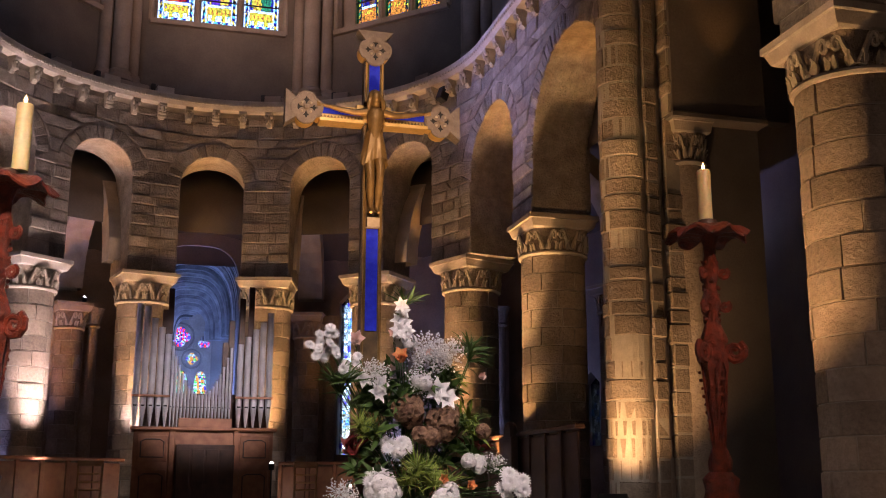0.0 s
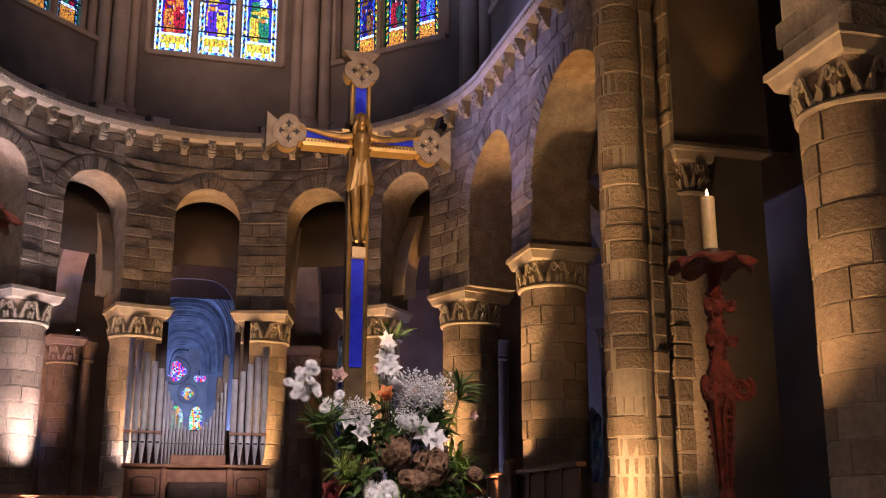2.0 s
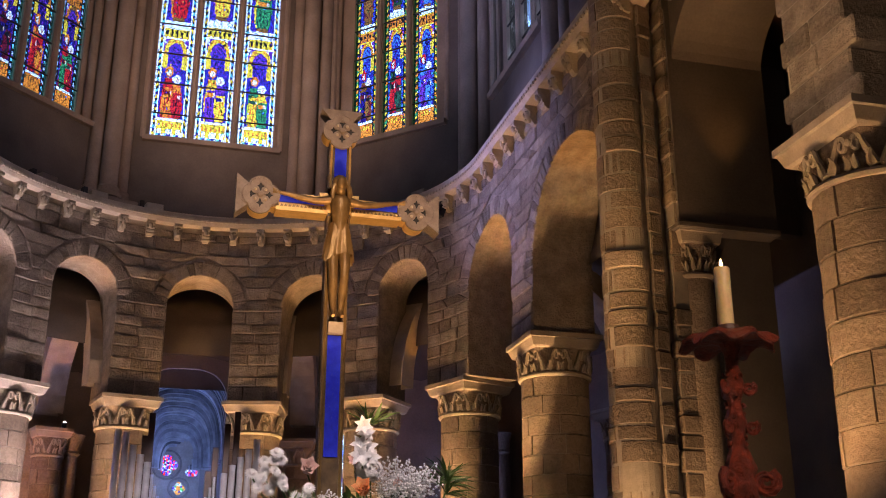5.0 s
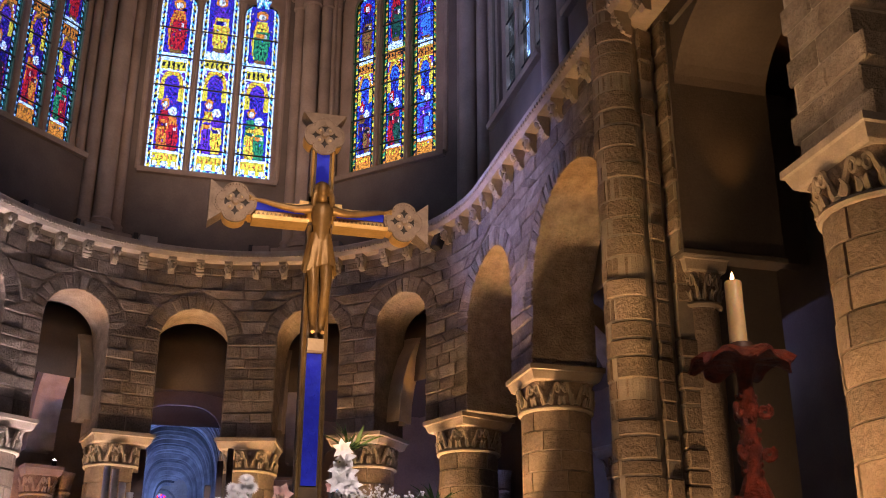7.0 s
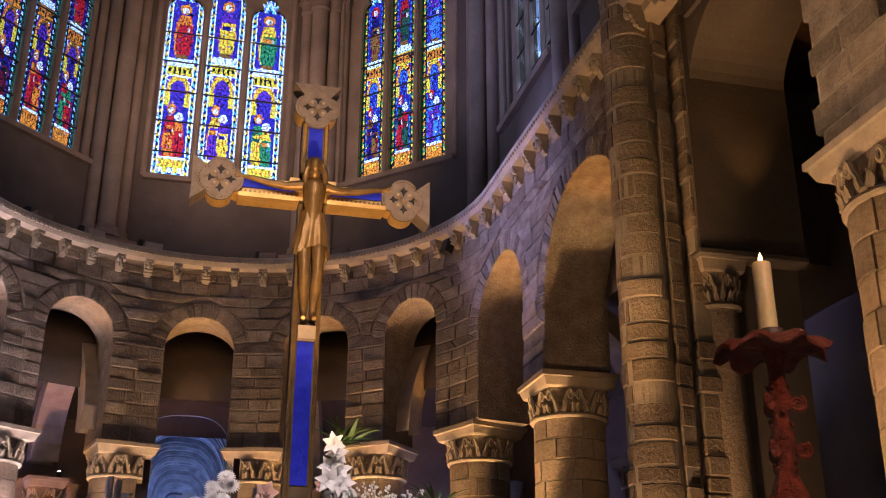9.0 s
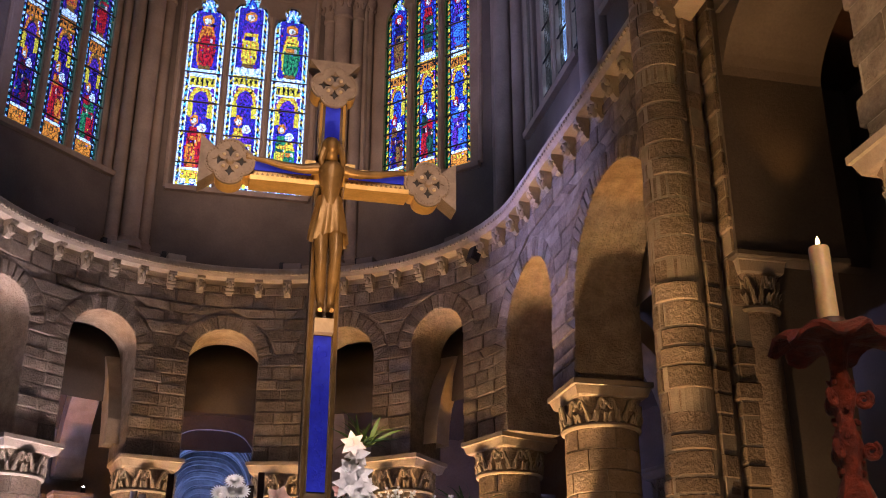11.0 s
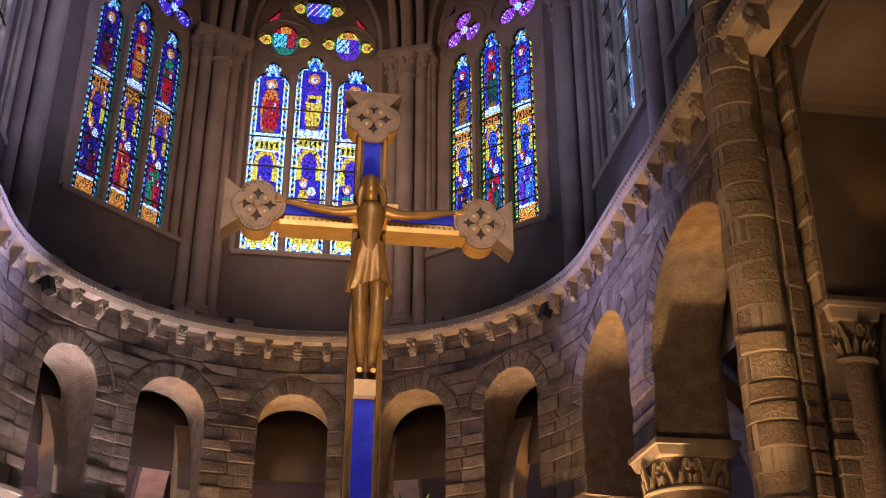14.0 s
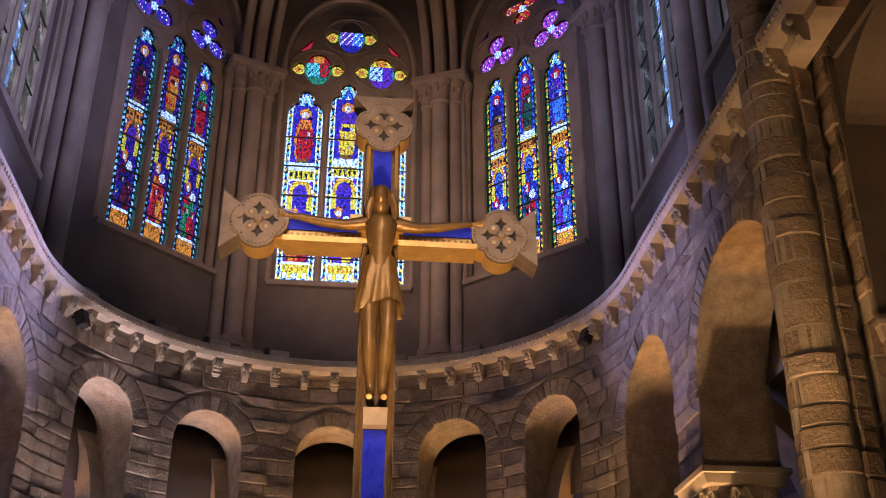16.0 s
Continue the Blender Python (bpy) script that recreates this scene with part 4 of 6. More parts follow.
for side in (1, -1):
    # compound pier between choir and crossing
    mx = lambda x: CX + side * (x - CX)
    pier = empty("pier", label="tall compound stone pier with an engaged shaft in warm light", category="pier", kind="structure", group="crossing piers")
    bm = box((min(mx(5.72), mx(6.3)), 11.86, CHOIR), (max(mx(5.72), mx(6.3)), 12.9, WTOP))
    part("core", bm, MORTAR, pier)
    part("base", box((mx(5.5) - 0.42, 11.4, CHOIR), (mx(5.5) + 0.42, 12.1, CHOIR + 0.35), bevel=0.03), STONE, pier)
    rows = courses(CHOIR + 0.35, 18.2, 3)
    part("shaft_core", lathe([(0.277, CHOIR + 0.35), (0.277, 18.2)], 24, m=Matrix.Translation((mx(5.52), 11.86, 0))), MORTAR, pier)
    shaft_stack(pier, mx(5.52), 11.86, 0.285, rows, 100 if side > 0 else -100, 300 if side > 0 else 100, 2, 3)
    part("nook_core", box((-0.095, -0.095, CHOIR + 0.35), (0.095, 0.095, 18.2), m=pose(mx(5.82), 11.79, 0, 0, 0, 20 * side)), MORTAR, pier)
    for y, depth, z0, z1 in ((11.90, 0.28, 6.08, 12.0), (11.98, 0.23, CHOIR + 0.35, 6.06)):
        part("pilaster_core", box((-0.19, -depth, z0), (0.19, depth, z1), m=pose(mx(6.25), y, 0)), MORTAR, pier)
    block_stack(pier, mx(5.82), 11.79, 0.22, 0.22, rows, 4, 20 * side)
    block_stack(pier, mx(6.25), 11.98, 0.42, 0.50, courses(CHOIR + 0.35, 6.06, 5), 5)
    # pilaster over the capital, and the arch of the nave arcade that springs beside it
    block_stack(pier, mx(6.25), 11.90, 0.42, 0.60, courses(6.08, 12.0, 6), 6)
    low, high = sorted((mx(6.09), mx(7.4)))
    # respond, impost and arch take the dark render in place of shade
    part("respond_wall", box((low, 11.80, CHOIR), (high, 12.9, 6.1)), SHADE_PLASTER, pier)
    part("respond_wall", box((low, 11.575, 6.1), (high, 12.9, 9.1), bevel=0.01), SHADE_PLASTER, pier)
    part("impost", box((low - 0.02, 11.55, 6.02), (high + 0.02, 12.0, 6.10), bevel=0.015), SHADE_PLASTER, pier)
    low, high = sorted((mx(6.16), mx(7.38)))
    curve = [(10.2 - 1.39 * math.cos(math.pi * k / 24), 8.1 + 0.95 * math.sin(math.pi * k / 24)) for k in range(25)]
    bm = bmesh.new()
    add_strip(bm, [[Vector((low, y, 9.08)), Vector((low, y, z)), Vector((high, y, z)), Vector((high, y, 9.08)), Vector((low, y, 9.08))] for y, z in curve])
    whole("wall_nave_arch_%d" % (1 if side > 0 else 2), fix(bm), SHADE_PLASTER, label="stone arch between crossing pier and nave column, shade in its colour", category="wall", kind="structure")
    spot("arch_light", (mx(6.8), 11.3, 6.4), (mx(6.7), 11.1, 9.0), 20, AMBER, 66, 0.8, 0.05)
    # half column with a foliage capital that carries the side arch
    half_col = empty("half_column", Matrix.Translation((mx(6.40), 11.90, 0)), label="engaged stone half column with a scrolled foliage capital", category="column", kind="structure", group="crossing piers")
    part("core", lathe([(0.22, CHOIR), (0.22, 5.5)], 24), STONE, half_col, smooth=True)
    capital(half_col, 0.22, 5.5, 6.08, 0.26, 6)
    # nave pier with a thick engaged column
    nave = empty("nave_pier", Matrix.Translation((mx(6.3), 8.33, 0)), label="thick round stone column with a scrolled foliage capital", category="column", kind="structure", group="crossing piers")
    part("core", lathe([(0.535, CHOIR), (0.535, 5.2)], 28), MORTAR, nave)
    part("base", lathe([(0.75, CHOIR), (0.75, CHOIR + 0.14), (0.62, CHOIR + 0.25), (0.57, CHOIR + 0.32)], 28), STONE, nave, smooth=True)
    n, h = 13, (5.16 - CHOIR - 0.32) / 13
    stones = [sector_stone(0.55, h, 0, radians(72)), sector_stone(0.56, h, 0, radians(72))]
    rnd = random.Random(9)
    for k in range(n):
        t = rnd.uniform(0, 72)
        for j in range(5):
            part("stone", stones[rnd.random() < 0.5], None, nave, m=pose(0, 0, CHOIR + 0.32 + h * k, 0, 0, t + 72 * j))
    capital(nave, 0.55, 5.2, 5.78, 0.56, 8)
    part("upper_core", box((-0.42, -0.42, 5.77), (0.6, 0.5, 9.1)), MORTAR, nave)
    stones = [block_mesh(0.52 * f, 0.5, 0.28, 0.02, 0.006, RUBBLE) for f in (0.9, 1.0, 1.08)]
    for k in range(12):
        for j in range(2):
            part("stone", rnd.choice(stones), None, nave, m=pose(-0.2, -0.23 + 0.5 * j + (0.06 if k % 2 else -0.04), 5.78 + 0.28 * k, 0, 0, 90))
    # plain walls added behind the crossing piers; their dark colour stands in for shade
    whole("wall_aisle_arch", box((min(mx(6.3), mx(8.6)), 12.88, 6.6), (max(mx(6.3), mx(8.6)), 13.1, 9.1)), SHADE_PLASTER, label="added wall closing the gap over the aisle arch, coloured dark", category="wall", kind="structure")
    whole("wall_transept", box((min(mx(8.6), mx(9.0)), -2.0, 0.0), (max(mx(8.6), mx(9.0)), 15.5, 9.05)), SHADE_PLASTER, label="added dark wall closing off the aisle beside the crossing", category="wall", kind="structure")

# clerestory shafts
for i, v in enumerate((-67.5, -22.5, 22.5, 67.5, "r", "l", "rr", "ll")):
    if isinstance(v, str):
        side = 1 if v[0] == "r" else -1
        base, deg = Vector((CX + side * (RC - 0.02), CY - reach - (0 if len(v) == 1 else 3.6), 0)), -90 * side
    else:
        base, deg = ring(v, RC / math.cos(radians(22.5)) - 0.22), -v
    cl = empty("wall_shaft", Matrix.Translation(base) @ pose(0, 0, 0, 0, 0, deg), label="cluster of slender grey stone shafts with leaf capitals", category="column", group="clerestory shafts", kind="structure")
    part("plinth", box((-0.58, -0.32, CORNICE), (0.58, 0.3, CORNICE + 0.34), bevel=0.02), DARKSTONE, cl)
    for x, y, r in ((0.0, -0.10, 0.18), (-0.31, 0.02, 0.13), (0.31, 0.02, 0.13), (-0.52, 0.14, 0.095), (0.52, 0.14, 0.095)):
        prof = [(r * 1.6, 9.64), (r * 1.6, 9.72), (r * 1.25, 9.78), (r * 1.35, 9.84), (r, 9.9), (r, 15.45), (r * 1.25, 15.48), (r * 1.2, 15.54), (r * 1.1, 15.58), (r * 1.35, 15.85), (r * 1.75, 15.98), (r * 1.75, 16.02)]
        part("shaft", lathe(prof, 14, m=Matrix.Translation((x, y, 0))), DARKSTONE, cl, smooth=True)
        bm = bmesh.new()
        for k in range(8):
            a = 2 * math.pi * k / 8
            bmesh.ops.create_uvsphere(bm, u_segments=6, v_segments=5, radius=r * 0.32, matrix=Matrix.Translation((x + r * 1.35 * math.cos(a), y + r * 1.35 * math.sin(a), 15.78)) @ Matrix.Diagonal((1, 1, 1.9, 1)))
        part("leaf_capital", bm, DARKSTONE, cl, smooth=True)
    part("abacus", box((-0.62, -0.30, 16.02), (0.62, 0.3, 16.2), bevel=0.03), DARKSTONE, cl)
    part("backing", box((-0.56, 0.1, 9.6), (0.56, 0.3, 16.02)), DARKSTONE, cl)
    # ribs that spring from the capital
    for x, r in ((0.0, 0.14), (-0.3, 0.10), (0.3, 0.10)):
        path = []
        for k in range(13):
            w = math.pi / 2 * k / 12
            path.append((x * (1 + 0.4 * k / 12) * (1 if k < 9 else 0.8), -0.05 - 4.8 * (1 - math.cos(w)), 16.2 + 4.3 * math.sin(w)))
        part("rib", fix(tube(path, r, 8)), DARKSTONE, cl, smooth=True)


# ---- ambulatory responds ----
for v in (-19.6, 17.6, 46, -46, 72, -72):
    base = ring(v, 8.25)
    resp = empty("respond", Matrix.Translation(base) @ pose(0, 0, 0, 0, 0, -v), label="engaged stone column with a leaf capital on the outer wall", category="column", group="ambulatory responds", kind="structure")
    part("backing", box((-0.5, 0.1, CHOIR), (0.5, 0.75, 5.5)), STONE, resp)
    part("core", lathe([(0.28, CHOIR), (0.28, 4.95)], 20), MORTAR, resp)
    stones = sector_stone(0.30, 0.3, 0, radians(90))
    for k in range(13):
        for j in range(4):
            part("stone", stones, None, resp, m=pose(0, 0, CHOIR + 0.3 * k, 0, 0, 90 * j + 37 * k))
    part("side_shaft", lathe([(0.15, CHOIR), (0.15, 5.0), (0.2, 5.05), (0.17, 5.1), (0.26, 5.45)], 14, m=Matrix.Translation((0.52, 0.12, 0))), STONE, resp, smooth=True)
    capital(resp, 0.29, 4.95, 5.5, 0.36, 6)
    # transverse arch from the respond to the arcade
    rows = []
    for k in range(17):
        a = math.pi * k / 16
        yy, zz = -1.35 + 1.55 * math.cos(a), 5.9 + 1.9 * math.sin(a)
        y2, z2 = -1.35 + 1.95 * math.cos(a), 5.9 + 2.3 * math.sin(a)
        rows.append([Vector((-0.28, yy, zz)), Vector((0.28, yy, zz)), Vector((0.28, y2, z2)), Vector((-0.28, y2, z2)), Vector((-0.28, yy, zz))])
    bm = bmesh.new()
    add_strip(bm, rows)
    part("transverse_arch", fix(bm), PALE, resp)

# glass of the ambulatory windows
AMB = ("pale", "grey", "blue", "grey", "pale", "grey", "sky", "grey")
for i, (c, h, sill, spring) in enumerate(AMB_WINDOWS):
    w = empty("window_%d" % (i + 8), label="narrow leaded window with pale and blue glass", category="window", kind="structure")
    glass_sheet("pane", w, lambda u, z, d, c=c: outer(c + u, 0.3, z), 0.3, -h, h, sill, spring + h, lambda u, z: AMB[(int(u * 17 + 40) * 3 + int(z * 7) * 5 + int(abs(u) * 9)) % 8], 0.07, i, gain=0.8 if i == 0 else 0.2)

# window of the axial chapel: two lights, a wheel and two quatrefoils
place = lambda u, z, d: Vector((cc + 0.12 + u, C1 + 0.1 + d, z))
holes = [[(c - 0.17, 2.7)] + [(c + u, z) for u, z in head(0.17, 4.2, 4.6, 6)] + [(c + 0.17, 2.7)] for c in (-0.25, 0.25)]
holes += [foils(0.0, 4.92, 0.17, 4), foils(-0.33, 5.5, 0.28, 4), foils(0.30, 5.36, 0.17, 3, radians(90))]
w = empty("window_10", label="traceried chapel window with small coloured lights", category="window", kind="structure")
part("tracery", pierced([(-0.80, 2.5), (-0.80, 6.4), (0.80, 6.4), (0.80, 2.5)], holes, 0.0, 0.16, place), STONE, w)
for u, v, r in ((0.0, 4.92, 0.25), (-0.33, 5.5, 0.36)):
    part("tracery_ring", fix(tube([place(u + r * math.cos(a), v + r * math.sin(a), 0.0) for a in [2 * math.pi * j / 24 for j in range(25)]], 0.03, 6)), STONE, w)
glass_sheet("pane", w, place, 0.08, -0.62, 0.62, 2.62, 5.85, lambda u, z: (("grey", "deep", "red", "blue", "grey", "purple") if z > 5.1 else ("grey", "green", "brown", "deep", "grey", "brown"))[(int(u * 21 + 40) * 5 + int(z * 17) * 3 + int(u * z * 9)) % 6], 0.045, 4)

# ---- altar cross ----
XC, YC = 1.178, 5.89
cross = empty("altar_cross", Matrix.Translation((XC, YC, 0)), label="tall gilt processional cross with blue enamel panels and pierced end plates", category="cross")
face = lambda u, v, d: Vector((u, d, v))


def cross_part(name, outline, d0, d1, mat, label="", parent=None):
    return part(name, fix(add_prism(bmesh.new(), outline, d0, d1, face)), mat, parent or cross, label)


rect = lambda u0, v0, u1, v1: [(u0, v0), (u1, v0), (u1, v1), (u0, v1)]
cross_part("shaft", rect(-0.058, 1.5, 0.058, 3.57), -0.02, 0.055, DARKGILT, "narrow chased metal shaft")
cross_part("upper_arm", rect(-0.058, 3.66, 0.058, 3.95), -0.02, 0.055, DARKGILT)
bar = [(-0.33, 3.568), (0.33, 3.568), (0.33, 3.652), (0.10, 3.655), (0.10, 3.675), (0.058, 3.675), (0.058, 3.70), (-0.058, 3.70), (-0.058, 3.675), (-0.10, 3.675), (-0.10, 3.655), (-0.33, 3.652)]
cross_part("crossbar", bar, -0.02, 0.055, GOLD, "gilt crossbar with a stepped centre")
for u0, u1 in ((-0.315, -0.06), (0.06, 0.315)):
    cross_part("lower_ledge", rect(u0, 3.552, u1, 3.572), -0.05, 0.055, GOLD)
    bm = bmesh.new()
    for k in range(13):
        x = u0 + (u1 - u0) * (k + 0.5) / 13
        add_prism(bm, [(x - 0.008, 3.582), (x + 0.008, 3.582), (x, 3.597)], -0.026, -0.018, face)
    part("tooth_border", fix(bm), BRONZE, cross)
    cross_part("enamel_panel", rect(u0 + 0.015, 3.605, u1 - 0.015, 3.642), -0.026, -0.018, ENAMEL, "blue enamel panel")
cross_part("enamel_panel", rect(-0.030, 3.69, 0.030, 3.945), -0.027, -0.018, ENAMEL, "blue enamel panel")
cross_part("enamel_panel", rect(-0.033, 2.36, 0.033, 2.94), -0.027, -0.018, ENAMEL, "long blue enamel panel with faint relief")
for u in (-0.047, 0.047):
    part("edge_moulding", fix(tube([(u, -0.024, 1.6), (u, -0.024, 3.55)], 0.008, 6)), BRONZE, cross)
    part("edge_moulding", fix(tube([(u, -0.024, 3.70), (u, -0.024, 3.94)], 0.006, 6)), GOLD, cross)
cross_part("foot_block", rect(-0.036, 2.945, 0.036, 3.0), -0.06, -0.018, PALE, "small pale plaque under the feet")
bm = bmesh.new()
rnd = random.Random(4)
for k in range(26):
    x, z = rnd.uniform(-0.02, 0.02), 2.40 + 0.52 * k / 26
    a = rnd.uniform(0, 6.28)
    add_tube(bm, [(x, -0.028, z), (x + 0.008 * math.cos(a), -0.0285, z + 0.012 * math.sin(a)), (x + 0.012 * math.cos(a + 1), -0.028, z + 0.02 * math.sin(a + 1))], 0.0022, 5)
tagged(part("enamel_relief", fix(bm), ENAMEL, cross), kind="stuff")


def end_plate(u, v, turn):
    """A quatrefoil plate with a flared outer end and a pierced star of four."""
    m = Matrix.Translation((u, 0, v)) @ Matrix.Rotation(radians(turn), 4, "Y")
    quat = foils(0, 0, 0.098, 4, 0, 56, 0.20)
    stars = []
    for k in range(4):
        a = k * math.pi / 2
        stars.append([(p * math.cos(a) - q * math.sin(a), p * math.sin(a) + q * math.cos(a)) for p, q in ((0.014, 0.0), (0.036, -0.008), (0.046, -0.021), (0.052, -0.007), (0.068, 0.0), (0.052, 0.007), (0.046, 0.021), (0.036, 0.008))])
    pm = lambda p: (lambda a, b, d: m @ Vector((a, d, b)))
    plate = part("end_plate", pierced(quat, stars, -0.045, -0.03, pm(0)), PLATE, cross, "chased metal quatrefoil plate with a pierced star")
    part("backing", fix(add_prism(bmesh.new(), foils(0, 0, 0.094, 4, 0, 40, 0.2), -0.032, 0.055, pm(0))), GOLD, plate)
    part("backing_dark", fix(add_prism(bmesh.new(), circle(0, 0, 0.07), -0.036, -0.031, pm(0))), IRON, plate)
    part("flare", fix(add_prism(bmesh.new(), [(-0.05, 0.05), (0.05, 0.05), (0.105, 0.118), (-0.105, 0.118)], -0.04, 0.055, pm(0))), PLATE, plate)
    part("boss", lathe([(0.0, -0.014), (0.012, -0.012), (0.018, 0.0)], 12, m=m @ Matrix.Translation((0, -0.045, 0)) @ Matrix.Rotation(radians(90), 4, "X") @ Matrix.Rotation(math.pi, 4, "X")), PLATE, plate)
    for k in range(4):
        a = math.pi / 4 + k * math.pi / 2
        bm = bmesh.new()
        bmesh.ops.create_uvsphere(bm, u_segments=8, v_segments=6, radius=0.0085, matrix=m @ Matrix.Translation((0.036 * math.cos(a), -0.047, 0.036 * math.sin(a))))
        part("stud", bm, PALE, plate, smooth=True)
    bm = bmesh.new()
    ring_pts = foils(0, 0, 0.088, 4, 0, 40, 0.20)
    for p, q in ring_pts:
        bmesh.ops.create_uvsphere(bm, u_segments=5, v_segments=4, radius=0.0042, matrix=m @ Matrix.Translation((p, -0.046, q)))
    part("beading", bm, PLATE, plate)


end_plate(0.0, 4.015, 0)
end_plate(-0.395, 3.625, -90)
end_plate(0.395, 3.61, 90)

# carved figure: one plain mesh
bm = bmesh.new()
add_tube(bm, [(0, -0.055, 3.46), (0.0, -0.06, 3.49), (0.0, -0.062, 3.52), (0.0, -0.07, 3.565), (0.0, -0.068, 3.61), (0.0, -0.06, 3.638), (0.0, -0.065, 3.66)], [0.036, 0.036, 0.036, 0.046, 0.052, 0.042, 0.02], 14)
bmesh.ops.create_uvsphere(bm, u_segments=14, v_segments=10, radius=0.028, matrix=Matrix.Translation((-0.006, -0.112, 3.700)) @ Matrix.Diagonal((0.82, 0.9, 1.25, 1)))
bmesh.ops.create_uvsphere(bm, u_segments=14, v_segments=10, radius=0.040, matrix=Matrix.Translation((-0.006, -0.080, 3.710)) @ Matrix.Diagonal((1, 0.8, 1.1, 1)))
for x, y, z, r, sx, sy, sz in ((-0.005, -0.098, 3.672, 0.026, 0.9, 0.9, 1.2), (-0.003, -0.074, 3.66, 0.027, 1.0, 1.0, 1.5), (-0.022, -0.088, 3.598, 0.026, 1.0, 0.6, 0.8), (0.022, -0.088, 3.598, 0.026, 1.0, 0.6, 0.8), (0.0, -0.078, 3.53, 0.033, 0.9, 0.62, 1.1)):
    bmesh.ops.create_uvsphere(bm, u_segments=12, v_segments=8, radius=r, matrix=Matrix.Translation((x, y, z)) @ Matrix.Diagonal((sx, sy, sz, 1)))
for side in (-1, 1):
    add_tube(bm, [(side * 0.024, -0.085, 3.715), (side * 0.038, -0.09, 3.68), (side * 0.044, -0.085, 3.645), (side * 0.038, -0.085, 3.615)], [0.012, 0.014, 0.013, 0.005], 8)
    add_tube(bm, [(side * 0.03, -0.06, 3.628), (side * 0.075, -0.058, 3.618), (side * 0.12, -0.055, 3.614), (side * 0.19, -0.05, 3.624), (side * 0.26, -0.046, 3.640), (side * 0.30, -0.042, 3.646)], [0.024, 0.022, 0.018, 0.016, 0.012, 0.009], 10)
    for k in range(4):
        add_tube(bm, [(side * 0.30, -0.044, 3.646), (side * 0.335, -0.046, 3.640 + 0.008 * k)], [0.006, 0.0035], 5)
    bmesh.ops.create_uvsphere(bm, u_segments=8, v_segments=6, radius=0.012, matrix=Matrix.Translation((side * 0.31, -0.044, 3.647)) @ Matrix.Diagonal((1.3, 0.5, 0.9, 1)))
    add_tube(bm, [(side * 0.028, -0.06, 3.36), (side * 0.030, -0.082, 3.28), (side * 0.027, -0.090, 3.23), (side * 0.024, -0.075, 3.15), (side * 0.019, -0.06, 3.07), (side * 0.018, -0.062, 3.045), (side * 0.022, -0.095, 3.02)], [0.030, 0.027, 0.023, 0.023, 0.013, 0.014, 0.009], 10)
    for k in range(4):
        add_tube(bm, [(side * 0.010, -0.102 + 0.004 * k, 3.60 - 0.022 * k), (side * 0.030, -0.098 + 0.004 * k, 3.598 - 0.022 * k), (side * 0.042, -0.075, 3.605 - 0.022 * k)], 0.0035, 5)
rows = []
for j in range(9):
    f = j / 8
    row = []
    for k in range(49):
        a = 2 * math.pi * k / 48
        r = 0.041 + 0.030 * f ** 0.8 + 0.008 * f * math.sin(11 * a + 2.5 * f) + 0.004 * math.sin(5 * a)
        row.append(Vector((r * math.cos(a) * 1.06, -0.058 + r * 0.66 * math.sin(a), 3.505 - (0.185 + 0.022 * math.sin(2 * a + 0.6)) * f)))
    rows.append(row)
add_strip(bm, rows)
part("figure", fix(bm), BRONZE, cross, "plain gilt carved figure", smooth=True)
part("base", lathe([(0.26, CHOIR), (0.26, CHOIR + 0.08), (0.16, CHOIR + 0.16), (0.07, CHOIR + 0.3), (0.06, 1.55)], 24), DARKWOOD, cross, smooth=True)

